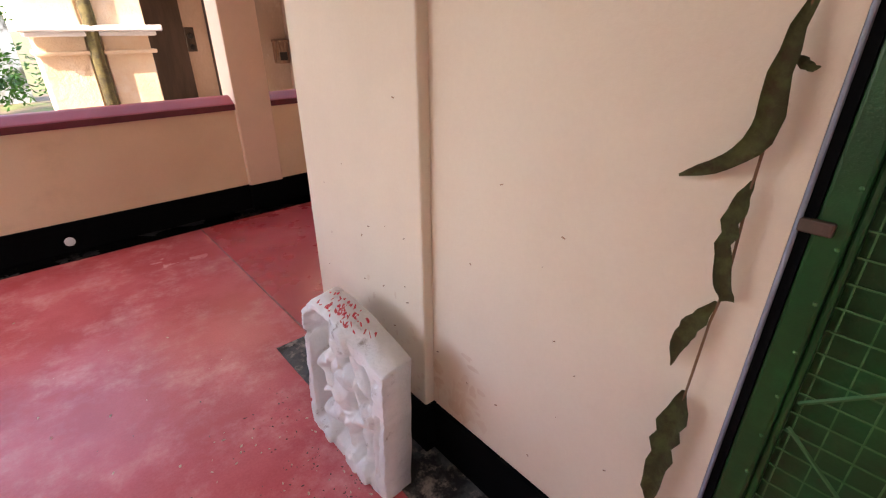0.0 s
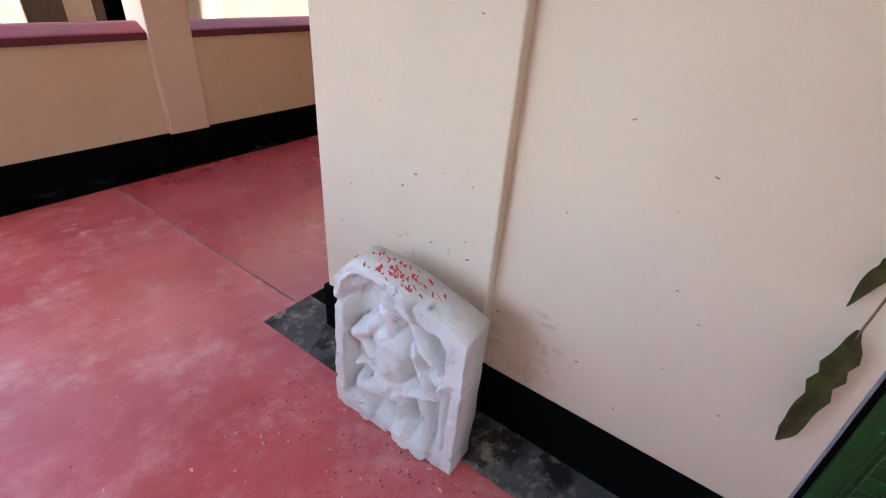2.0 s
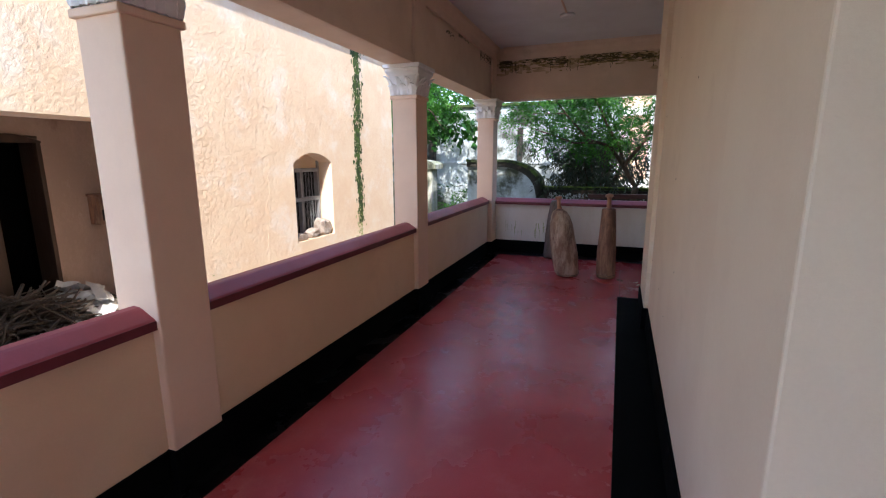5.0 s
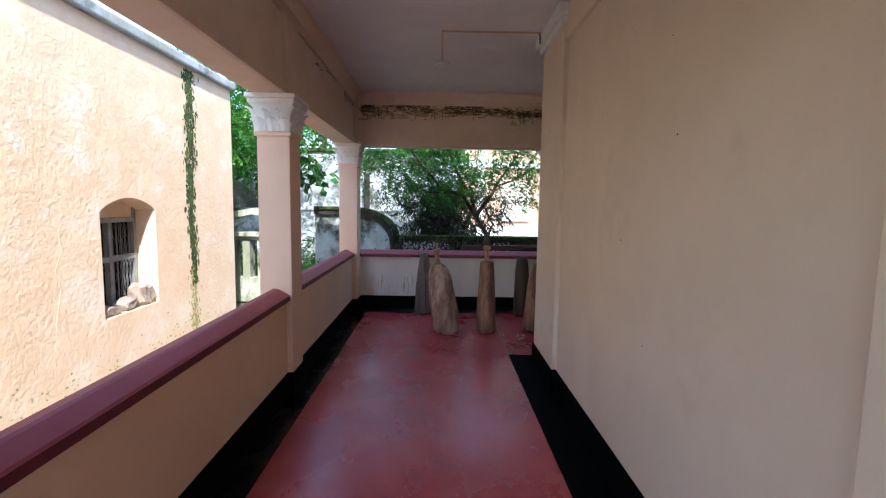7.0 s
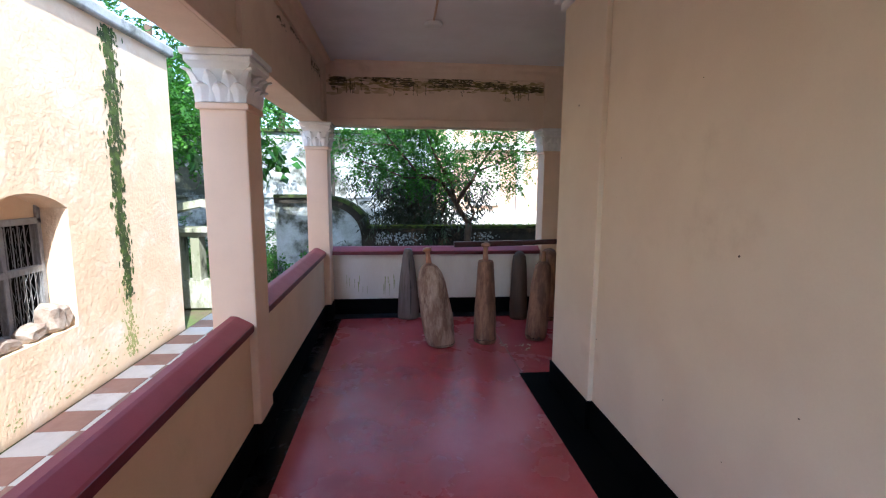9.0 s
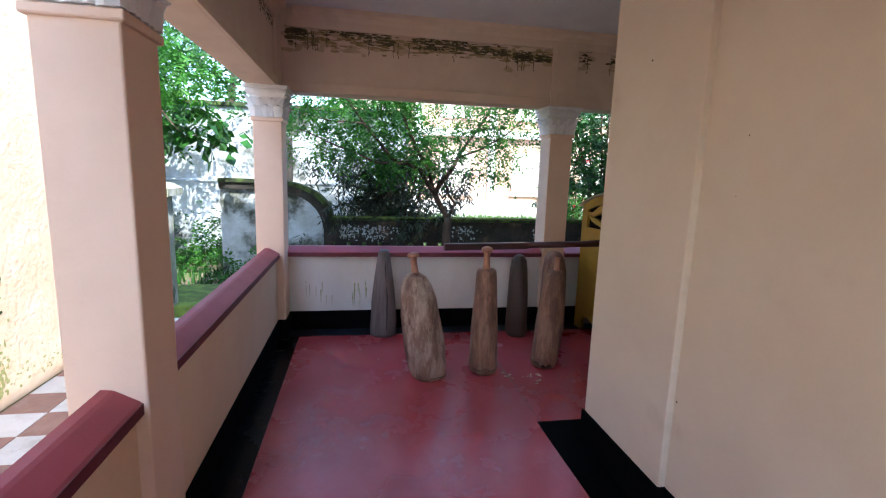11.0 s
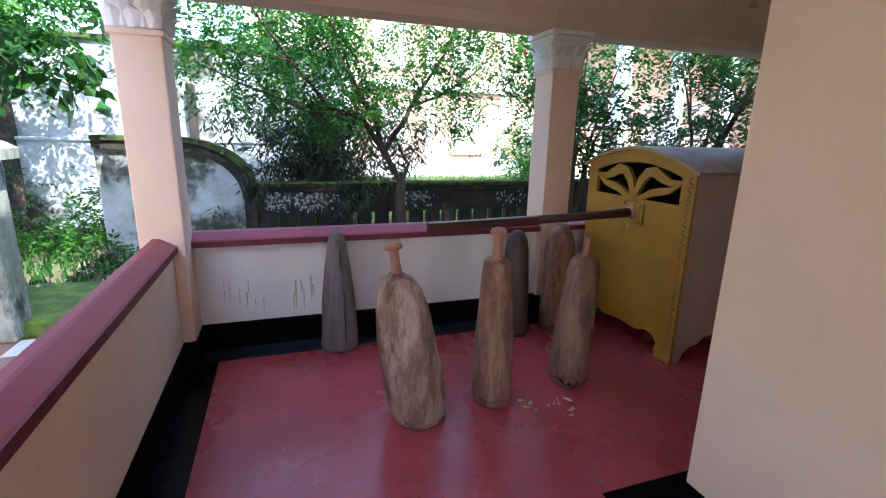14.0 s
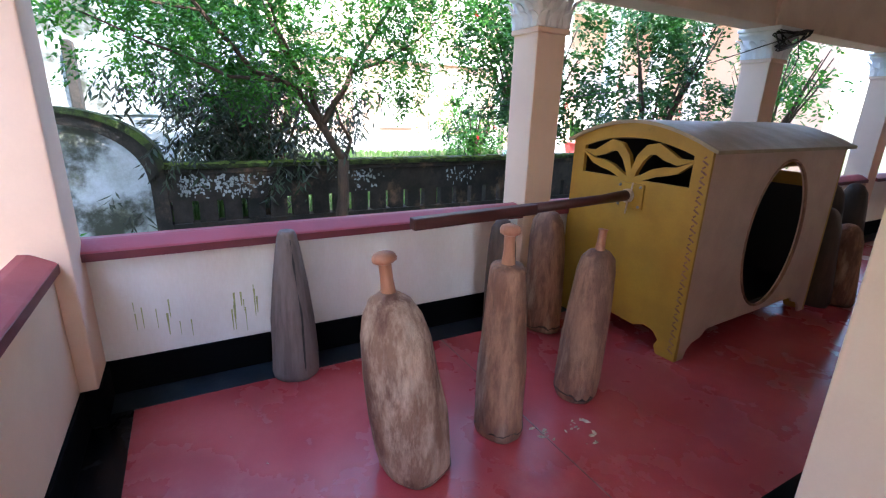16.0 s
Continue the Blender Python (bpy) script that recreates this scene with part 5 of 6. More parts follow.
PETALS = [
    ([(0.005, 1.10), (0.02, 1.18), (0.055, 1.265), (0.11, 1.325), (0.175, 1.335), (0.24, 1.30), (0.32, 1.268), (0.42, 1.285)], [0.016, 0.022, 0.030, 0.034, 0.038, 0.034, 0.022, 0.004]),
    ([(0.0, 1.115), (0.08, 1.14), (0.16, 1.18), (0.24, 1.20), (0.32, 1.215), (0.42, 1.275)], [0.014, 0.020, 0.026, 0.028, 0.020, 0.004]),
]
for nm, y0, y1 in (("end_board", -0.03, 0.0), ("end_board", -PL, -PL + 0.03)):
    eb = part(nm, end_panel(y0, y1), YELLOW, pal, "ochre yellow painted end board")
    for fl in (1, -1):
        for spine, wid in PETALS:
            part("petal", petal(0.525, spine, wid, y0 - 0.001, y1 + 0.004, fl), YELLOW, eb, "curved yellow lattice petal")
    part("petal", boxes((0.497, 0.553, y0, y1, 1.10, 1.17), bevel=0.01), YELLOW, eb)
# Black sheets stand in for the unlit inside of the box.
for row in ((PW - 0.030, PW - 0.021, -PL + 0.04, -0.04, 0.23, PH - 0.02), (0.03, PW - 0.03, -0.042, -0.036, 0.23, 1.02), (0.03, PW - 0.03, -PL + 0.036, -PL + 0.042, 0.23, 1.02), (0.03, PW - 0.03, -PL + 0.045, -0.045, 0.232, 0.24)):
    part("lining", boxes(row), BLACKPAINT, pal, "black sheet standing in for the unlit inside")
part("floor_board", boxes((0.03, PW - 0.03, -PL + 0.03, -0.03, 0.20, 0.23)), WOOD_DARK, pal)


def side_board(x0, x1):
    """Long side board with an oval doorway."""
    cy, cz, ry, rz = -0.97, 0.745, 0.385, 0.525
    n_ = 48
    oval = [(cy + ry * math.cos(2 * math.pi * i / n_), cz + rz * math.sin(2 * math.pi * i / n_)) for i in range(n_)]
    ya, yb, za, zb = -0.02, -PL + 0.02, 0.17, PH
    rim_pts = []
    for y, z in oval:
        dy, dz = y - cy, z - cz
        s = min(((ya if dy > 0 else yb) - cy) / dy if abs(dy) > 1e-6 else 1e9, ((zb if dz > 0 else za) - cz) / dz if abs(dz) > 1e-6 else 1e9)
        rim_pts.append((cy + dy * s, cz + dz * s))
    for corner in ((ya, za), (ya, zb), (yb, za), (yb, zb)):
        k = min(range(n_), key=lambda q: math.hypot(rim_pts[q][0] - corner[0], rim_pts[q][1] - corner[1]))
        rim_pts[k] = corner
    bm = bmesh.new()
    ring = {}
    for k, x in enumerate((x0, x1)):
        ring[k] = ([bm.verts.new((x, y, z)) for y, z in oval], [bm.verts.new((x, y, z)) for y, z in rim_pts])
    for i in range(n_):
        j = (i + 1) % n_
        for k in (0, 1):
            bm.faces.new((ring[k][0][i], ring[k][0][j], ring[k][1][j], ring[k][1][i]))
        bm.faces.new((ring[0][0][i], ring[0][0][j], ring[1][0][j], ring[1][0][i]))
        bm.faces.new((ring[0][1][i], ring[0][1][j], ring[1][1][j], ring[1][1][i]))
    bmesh.ops.recalc_face_normals(bm, faces=bm.faces)
    return bm


part("side_board", side_board(0.0, 0.02), PALSIDE, pal, "faded cream side board with oval doorway")
part("side_board", boxes((PW - 0.02, PW, -PL + 0.02, -0.02, 0.02, PH)), PALSIDE, pal, "plain far side board")
for x0, x1 in ((0.0, 0.02), (PW - 0.02, PW)):
    part("foot", extrude_profile([(-0.03, 0.0), (-0.10, 0.0), (-0.12, 0.06), (-0.17, 0.10), (-0.26, 0.12), (-0.32, 0.17), (-0.03, 0.17)], x0, x1, "x"), PALSIDE, pal)
    part("foot", extrude_profile([(-PL + 0.03, 0.0), (-PL + 0.10, 0.0), (-PL + 0.12, 0.06), (-PL + 0.17, 0.10), (-PL + 0.26, 0.12), (-PL + 0.32, 0.17), (-PL + 0.03, 0.17)], x0, x1, "x"), PALSIDE, pal)
rim_b = bmesh.new()
tube(rim_b, [(0.0, -0.97 + 0.388 * math.cos(a * math.pi / 20), 0.745 + 0.528 * math.sin(a * math.pi / 20)) for a in range(41)], 0.010, 6)
part("door_rim", rim_b, WOOD_BROWN, pal, "thin brown rim round the oval doorway")
roof_pts = [(PW * i / 16 - 0.0, arch_z(i / 16) + 0.004) for i in range(17)]
roof_pts = [(-0.04, PH - 0.012)] + roof_pts + [(PW + 0.04, PH - 0.012)]
roof_low = [(x, z - 0.022) for x, z in roof_pts[::-1]]
rf = extrude_profile(roof_pts + roof_low, -PL - 0.05, 0.03, "y")
part("roof", rf, PALROOF, pal, "curved varnished roof board")
# stencilled border down the edge of the end board
stb = bmesh.new()
for i in range(44):
    z = 0.06 + i * 0.029
    box(stb, 0.018 + 0.012 * (i % 2), 0.060 - 0.010 * (i % 2), 0.0, 0.0025, z, z + 0.010, m=Matrix.Translation((0.04, 0, z)) @ pose(0, 0, 0, 0, 35 if i % 2 else -30, 0) @ Matrix.Translation((-0.04, 0, -z)))
part("stencil_border", stb, WOOD_BROWN, pal, "faded brown stencilled zigzag border")
col_ = part("pole_socket", boxes((0.40, 0.60, 0.0, 0.018, 0.93, 1.10), bevel=0.004), YELLOW, pal)
for u, v in ((0.42, 0.95), (0.58, 0.95), (0.42, 1.08), (0.58, 1.08)):
    b_ = part("bolt", lathe([(0.010, 0), (0.010, 0.008), (0.005, 0.012)], 8), WINFRAME, col_)
    b_.matrix_basis = pose(u, 0.018, v, -90)
pole_b = bmesh.new()
tube(pole_b, [(0.50, -0.05, 1.02), (0.50, 0.10, 1.018), (0.49, 0.30, 1.012), (0.485, 0.9, 1.002)], [0.036, 0.036, 0.030, 0.030], 14)
part("carrying_pole", pole_b, POLE, pal, "dark maroon carrying pole", True)
part("pole_tip", boxes((-0.030, 0.030, 0.0, 0.80, -0.032, 0.028), bevel=0.006), POLE, pal, "squared dark pole end").matrix_basis = pose(0.485, 0.87, 1.002, -0.8, 0, 0)
tie = bmesh.new()
for k in range(3):
    tube(tie, [(0.50 + 0.041 * math.cos(a * 0.5236), 0.03 + 0.012 * k, 1.017 + 0.041 * math.sin(a * 0.5236)) for a in range(13)], 0.006, 5)
tube(tie, [(0.47, 0.045, 1.05), (0.455, 0.06, 1.09), (0.45, 0.065, 1.11)], 0.006, 5)
tube(tie, [(0.49, 0.045, 0.975), (0.48, 0.06, 0.93), (0.485, 0.06, 0.90)], 0.006, 5)
part("rope_tie", tie, CRUMB, pal, "pale knotted cloth tie")

# ---- carved marble relief leaning on the pilaster ----
def top_height(u, W=0.47, H=0.56):
    """The slab's top: low at its south end, rounded off at its north end."""
    s = u / W
    return H * (0.90 + 0.13 * math.sin(min(1.0, s * 1.35) * math.pi / 2) - 0.12 * max(0.0, (s - 0.78) / 0.22) ** 2)


def relief():
    """A weathered slab with a rounded top; its face carries a shallow carved figure in a niche."""
    W, H, T = 0.455, 0.54, 0.10
    nx, nz = 120, 140
    bm = bmesh.new()

    def blob(u, v, cu, cv, ru, rv, h):
        d = ((u - cu) / ru) ** 2 + ((v - cv) / rv) ** 2
        return h * math.sqrt(max(0.0, 1 - d)) if d < 1 else 0.0

    def bar(u, v, a, b, r, h):
        ax, az, bx, bz = *a, *b
        t = max(0, min(1, ((u - ax) * (bx - ax) + (v - az) * (bz - az)) / ((bx - ax) ** 2 + (bz - az) ** 2)))
        d = math.hypot(u - ax - t * (bx - ax), v - az - t * (bz - az)) / r
        return h * math.sqrt(max(0.0, 1 - d * d)) if d < 1 else 0.0

    def face(u, v):
        n1 = noise.noise(Vector((u * 14, v * 14, 2)))
        n2 = noise.noise(Vector((u * 40, v * 40, 7)))
        a, b = 1 - u / W, v / top(u)      # across from the north edge, and up
        q = 0.455
        step_ = lambda x, w: max(0.0, min(1.0, x / w))
        inner = step_(a - 0.075, 0.03) * step_(0.87 - a, 0.03) * step_(0.90 - b + 0.05 * math.sin(a * 5), 0.03) * step_(b - 0.07 - 0.03 * a, 0.05)
        d = -0.062 * inner
        B = lambda ca, cb, ra, rb_, h: blob(a, b, ca, cb, ra, rb_, h)
        L = lambda p0, p1, r, h: bar(a * q, b * 0.54, (p0[0] * q, p0[1] * 0.54), (p1[0] * q, p1[1] * 0.54), r, h)
        f = max(B(0.43, 0.80, 0.105, 0.095, 0.080), B(0.43, 0.87, 0.12, 0.035, 0.076), L((0.43, 0.74), (0.45, 0.64), 0.030, 0.062))
        f = max(f, B(0.46, 0.60, 0.21, 0.11, 0.074), B(0.45, 0.47, 0.155, 0.17, 0.076), B(0.46, 0.31, 0.20, 0.105, 0.078))
        f = max(f, L((0.31, 0.66), (0.16, 0.55), 0.032, 0.070), L((0.16, 0.55), (0.31, 0.44), 0.028, 0.066))
        f = max(f, L((0.64, 0.65), (0.79, 0.47), 0.031, 0.072), L((0.79, 0.47), (0.60, 0.36), 0.028, 0.072))
        f = max(f, L((0.40, 0.25), (0.20, 0.20), 0.034, 0.068), L((0.20, 0.20), (0.30, 0.08), 0.030, 0.064), L((0.16, 0.33), (0.31, 0.36), 0.016, 0.052))
        f = max(f, L((0.56, 0.27), (0.62, 0.06), 0.036, 0.070), L((0.72, 0.34), (0.76, 0.05), 0.030, 0.060))
        f = max(f, L((0.55, 0.92), (0.70, 0.72), 0.034, 0.060), L((0.70, 0.72), (0.82, 0.58), 0.030, 0.064), B(0.12, 0.88, 0.07, 0.06, 0.066))
        if f:
            d = max(d, -0.062 * inner + 0.86 * f)
        d += 0.007 * math.exp(-((b - 0.845) / 0.012) ** 2) * (abs(a - 0.43) < 0.11) + B(0.43, 0.47, 0.06, 0.05, 0.010)
        for ha, hb, hr in ((0.61, 0.49, 0.045), (0.20, 0.45, 0.04), (0.72, 0.62, 0.035), (0.83, 0.70, 0.03), (0.80, 0.83, 0.03), (0.24, 0.29, 0.04), (0.44, 0.16, 0.035), (0.66, 0.20, 0.05), (0.08, 0.80, 0.025)):
            d -= 0.045 * math.exp(-((a - ha) / hr) ** 2 - ((b - hb) / (hr * 1.15)) ** 2)
        d -= 0.016 * math.exp(-((a - 0.915) / 0.012) ** 2) * (0.15 < b < 0.62)
        return min(d, 0.016) + 0.005 * n1 + 0.003 * n2 - 0.04 * max(0, noise.noise(Vector((u * 24, v * 24, 15))) - 0.25)

    def top(u):
        return top_height(u, W, H) + 0.006 * noise.noise(Vector((u * 12, 3, 0)))

    front, back = [], []
    for j in range(nz + 1):
        fr, bk = [], []
        for i in range(nx + 1):
            u = W * i / nx
            v = top(u) * j / nz
            wob = 0.005 * noise.noise(Vector((v * 9, i, 0))) if i in (0, nx) else 0
            rnd = 0.02 * max(0, (j - nz + 3) / 3)
            low = 0.03 * abs(noise.noise(Vector((u * 7, 5, 1)))) if j == 0 else 0
            fr.append(bm.verts.new((-T - face(u, v) + rnd + 0.0, u + wob, v)))
            bk.append(bm.verts.new((0.0 - 0.01 * rnd, u + wob, v + 0.014 * j / nz)))
        front.append(fr)
        back.append(bk)
    for j in range(nz):
        for i in range(nx):
            bm.faces.new((front[j][i + 1], front[j][i], front[j + 1][i], front[j + 1][i + 1]))
            bm.faces.new((back[j][i], back[j][i + 1], back[j + 1][i + 1], back[j + 1][i]))
    for j in range(nz):
        bm.faces.new((front[j][0], back[j][0], back[j + 1][0], front[j + 1][0]))
        bm.faces.new((back[j][nx], front[j][nx], front[j + 1][nx], back[j + 1][nx]))
    for i in range(nx):
        bm.faces.new((front[nz][i], front[nz][i + 1], back[nz][i + 1], back[nz][i]))
        bm.faces.new((front[0][i + 1], front[0][i], back[0][i], back[0][i + 1]))
    bmesh.ops.recalc_face_normals(bm, faces=bm.faces)
    return bm


rel = tagged(part("stone_relief", relief(), MARBLE, smooth=True), "weathered white marble relief slab leaning on the pilaster", "sculpture")
REL = pose(0.608, 0.890, -0.004, 0, 2.5, 1.5)
rel.matrix_basis = REL
vm = bmesh.new()
rv_ = random.Random(6)
for i in range(70):
    u, q = min(0.40, max(0.06, rv_.gauss(0.25, 0.06))), rv_.uniform(-0.10, -0.02)
    z = top_height(u, 0.455, 0.54) + 0.014 * (1 + q / 0.10) + 0.003
    pts_ = []
    ang, n_ = rv_.uniform(0.3, 1.3), rv_.randint(5, 9)
    l_, w_ = rv_.uniform(0.003, 0.016), rv_.uniform(0.0015, 0.005)
    for k in range(n_):
        a_ = 6.2832 * k / n_
        du, dq = l_ * math.cos(a_) * rv_.uniform(0.5, 1.2), w_ * math.sin(a_) * rv_.uniform(0.5, 1.3)
        u2, q2 = u + du * math.cos(ang) - dq * math.sin(ang), q + du * math.sin(ang) + dq * math.cos(ang)
        pts_.append(vm.verts.new((q2, u2, top_height(u2, 0.455, 0.54) + 0.014 * (1 + q2 / 0.10) + 0.0045)))
    vm.faces.new(pts_)
pw_ = part("vermilion_powder", vm, VERMILION)
tagged(pw_, "smears of red vermilion powder on the marble", "powder", kind="stuff")
pw_.matrix_basis = REL

# ---- green mesh door in the west wall ----
door = structure(thing("door_1", "", "", m=pose(0.79, 0.18, 0)), "closed green door with painted wire mesh panel", "door")
part("door_frame", boxes((-0.022, 0.06, -0.007, 0.0, 0, 2.15), (-0.022, 0.06, -1.04, -1.024, 0, 2.15), (-0.022, 0.06, -1.04, 0.0, 2.13, 2.15), bevel=0.004), FRAMEGREY, door, "bluish grey frame edge")
# Solid black strip in place of the shade between frame and leaf.
part("gap", boxes((-0.014, 0.03, -0.020, -0.007, 0, 2.13)), BLACK, door, "black strip for the shade beside the leaf")
LX0, LX1 = -0.012, 0.028
lf = part("leaf_frame", boxes((LX0, LX1, -0.062, -0.020, 0.02, 2.12), (LX0, LX1, -1.02, -0.93, 0.02, 2.12), (LX0, LX1, -0.93, -0.062, 0.02, 0.30), (LX0, LX1, -0.93, -0.062, 1.95, 2.12), bevel=0.006), GREENPAINT, door, "glossy dark green door frame")
part("inner_bead", boxes((LX0 + 0.010, LX1, -0.074, -0.062, 0.30, 1.95), (LX0 + 0.010, LX1, -0.93, -0.91, 0.30, 1.95), bevel=0.004), GREENPAINT, door)
part("backing", boxes((LX1 + 0.004, LX1 + 0.02, -0.93, -0.062, 0.30, 1.95)), GREENPAINT, door, "dark green board behind the mesh")
wm = bmesh.new()
for i in range(21):
    y = -0.085 - i * 0.040
    tube(wm, [(0.006, y, 0.30), (0.006, y, 1.95)], 0.0017, 4)
for i in range(42):
    z = 0.31 + i * 0.039
    tube(wm, [(0.004, -0.93, z), (0.004, -0.07, z)], 0.0017, 4)
part("wire_mesh", wm, WIRE, door, "square wire mesh painted green")
dg = bmesh.new()
for z in (0.35, 0.80, 1.25):
    tube(dg, [(0.001, -0.08, z + 0.4), (0.001, -0.52, z), (0.001, -0.92, z + 0.4)], 0.0035, 5)
    tube(dg, [(0.001, -0.08, z), (0.001, -0.52, z + 0.4), (0.001, -0.92, z)], 0.0035, 5)
part("brace_rods", dg, WIRE, door, "thin diagonal brace rods")
hg = part("hinge", boxes((LX0 - 0.010, LX0 + 0.004, -0.045, -0.004, 1.075, 1.095), bevel=0.003), WOOD_DARK, door, "rusty hinge strap")
for i in range(9):
    rv = part("rivet", lathe([(0.0035, 0), (0.003, 0.002), (0.001, 0.003)], 8), WIRE, lf, "pale nail head")
    rv.matrix_basis = pose(LX0, -0.054, 0.55 + i * 0.085, 0, -90, 0)

# ---- dried mango-leaf garland on the wall ----
gar = thing("leaf_garland", "string of dried curled mango leaves on the wall", "garland", m=pose(0.762, 0, 0))
gs = bmesh.new()
tube(gs, [(-0.004, 0.215, 2.2), (-0.006, 0.225, 1.6), (-0.012, 0.235, 1.25), (-0.010, 0.237, 1.12), (-0.012, 0.232, 0.96), (-0.014, 0.238, 0.90), (-0.012, 0.243, 0.76), (-0.010, 0.247, 0.55)], 0.0022, 5)
part("string", gs, STRING, gar, "thin jute string")


def dried_leaf(pts, widths, curl, seed):
    """A leaf along a spine on the wall plane (y, z); it lifts and curls."""
    bm = bmesh.new()
    n_ = 14
    rows = []
    sp = [Vector((0, y, z)) for y, z in pts]
    for i in range(n_ + 1):
        s = i / n_ * (len(sp) - 1)
        k = min(int(s), len(sp) - 2)
        f = s - k
        c = sp[k].lerp(sp[k + 1], f)
        w = widths[k] + (widths[k + 1] - widths[k]) * f
        d = (sp[k + 1] - sp[k]).normalized()
        nrm = Vector((0, -d.z, d.y))
        lift = -0.010 - curl * math.sin(math.pi * i / n_) + 0.004 * noise.noise(Vector((i * 0.5, seed, 0)))
        jag = 1 + 0.45 * noise.noise(Vector((i * 0.9, seed + 4, 1)))
        rows.append([bm.verts.new(c + nrm * w * jag + Vector((lift - w * 0.5, 0, 0))), bm.verts.new(c + Vector((lift, 0, 0))), bm.verts.new(c - nrm * w * (2 - jag) + Vector((lift - w * 0.35, 0, 0)))])
    for a, b in zip(rows, rows[1:]):
        for k in (0, 1):
            bm.faces.new((a[k], a[k + 1], b[k + 1], b[k]))
    bmesh.ops.solidify(bm, geom=bm.faces[:], thickness=0.0012)
    return bm


LEAVES = [
    ([(0.226, 1.38), (0.236, 1.32), (0.238, 1.26), (0.236, 1.20), (0.262, 1.165), (0.30, 1.14), (0.337, 1.122)], [0.004, 0.010, 0.015, 0.018, 0.012, 0.010, 0.002], 0.014),
    ([(0.237, 1.135), (0.243, 1.10), (0.246, 1.04), (0.236, 0.98), (0.224, 0.945)], [0.003, 0.013, 0.011, 0.013, 0.010], 0.012),
    ([(0.238, 0.938), (0.255, 0.90), (0.272, 0.85), (0.279, 0.785)], [0.003, 0.015, 0.014, 0.001], 0.010),
    ([(0.246, 0.75), (0.246, 0.70), (0.250, 0.64), (0.252, 0.56), (0.254, 0.49), (0.258, 0.445)], [0.004, 0.022, 0.021, 0.019, 0.016, 0.002], 0.014),
    ([(0.222, 1.62), (0.228, 1.55), (0.225, 1.47), (0.215, 1.40)], [0.003, 0.018, 0.018, 0.004], 0.012),
    ([(0.232, 1.295), (0.220, 1.290), (0.210, 1.283), (0.203, 1.285)], [0.003, 0.007, 0.005, 0.001], 0.006),
]
for i, (pts, wd_, cu) in enumerate(LEAVES):
    part("leaf", dried_leaf(pts, wd_, cu, i), DRYLEAF, gar, "curled dry green-brown leaf", True)

# ---- small fixtures and litter ----
cd = thing("ceiling_conduit", "white surface conduit with a round junction cap", "conduit")
part("conduit", joined([(boxes((4.70, 5.62, 2.58, 2.596, CEILING - 0.012, CEILING), (4.692, 4.706, 1.68, 2.596, CEILING - 0.012, CEILING)), Matrix())]), PALSIDE, cd, "thin brownish ceiling conduit")
cp_ = part("cap", lathe([(0.075, 0.0), (0.085, -0.012), (0.08, -0.03), (0.05, -0.036)], 20), ENAMEL, cd, "round white ceiling cap", True)
cp_.matrix_basis = pose(5.65, 2.585, CEILING)
cv = bmesh.new()
tube(cv, [(4.70, 1.735, CEILING - 0.006), (4.70, 1.715, CEILING - 0.02), (4.70, 1.712, CEILING - 0.10)], 0.006, 6)
part("wire", cv, BLACKPAINT, cd, "dark wire into the wall")

cb = thing("cable_bundle", "coil of black cables tied round a column capital", "cable")
rb = random.Random(9)
for i in range(7):
    b_ = bmesh.new()
    y0 = -1.70 + rb.uniform(-.05, .05)
    pts = [(7.0, -1.68 + 0.02 * i, 2.33 - 0.01 * i)]
    a0 = rb.uniform(0, 6)
    for k in range(14):
        a = a0 + k * 0.45
        yy = -1.84 - 0.24 * math.cos(a) * rb.uniform(0.75, 1.1)
        pts.append((6.985 - 0.01 * i, yy, 2.225 - 0.32 * (yy + 1.84) + 0.045 * math.sin(a) + 0.006 * i))
    tube(b_, pts, 0.007, 5)
    part("cable", b_, CABLE, cb, smooth=True)
b_ = bmesh.new()
tube(b_, [(6.98, -1.75, 2.25), (7.2, -1.2, 2.05), (7.9, -0.6, 1.75), (9.2, 0.2, 1.55)], 0.005, 5)
part("cable", b_, CABLE, cb, "single cable strung to the garden", True)
b_ = bmesh.new()
tube(b_, [(6.98, -1.95, 2.28), (6.97, -2.02, 2.1), (6.98, -1.95, 1.95), (6.98, -1.88, 1.9), (6.98, -1.93, 1.88)], 0.006, 5)
part("cable", b_, CABLE, cb, "loose hanging cable end", True)

# mould on the beams under the cornice
rm_ = random.Random(23)
spots = []
for a, b, z, n_, sp in ((1.12, 1.60, 2.83, 150, 0.020), (1.6, 3.0, 2.86, 190, 0.022), (2.0, 3.72, 2.91, 240, 0.020), (3.35, 3.74, 2.87, 120, 0.03), (-0.7, 0.8, 2.85, 170, 0.022), (-2.6, -0.9, 2.87, 120, 0.022)):
    for _ in range(n_):
        s = rm_.uniform(a, b)
        if noise.noise(Vector((s * 5, z * 3, 1))) < -0.18:
            continue
        spots.append((s, z + rm_.gauss(0, sp) + 0.02 * noise.noise(Vector((s * 3, 2, z))), rm_.uniform(0.012, 0.05), rm_.uniform(0.003, 0.012)))
    for _ in range(5):
        s = rm_.uniform(a, b)
        for k in range(7):
            spots.append((s + rm_.gauss(0, 0.003), z - 0.02 * k, rm_.uniform(0.002, 0.006), 0.016))
brown = [(rm_.uniform(-2.6, 3.72), 2.86 + rm_.gauss(0, 0.06), rm_.uniform(0.03, 0.11), rm_.uniform(0.008, 0.035)) for _ in range(150)]
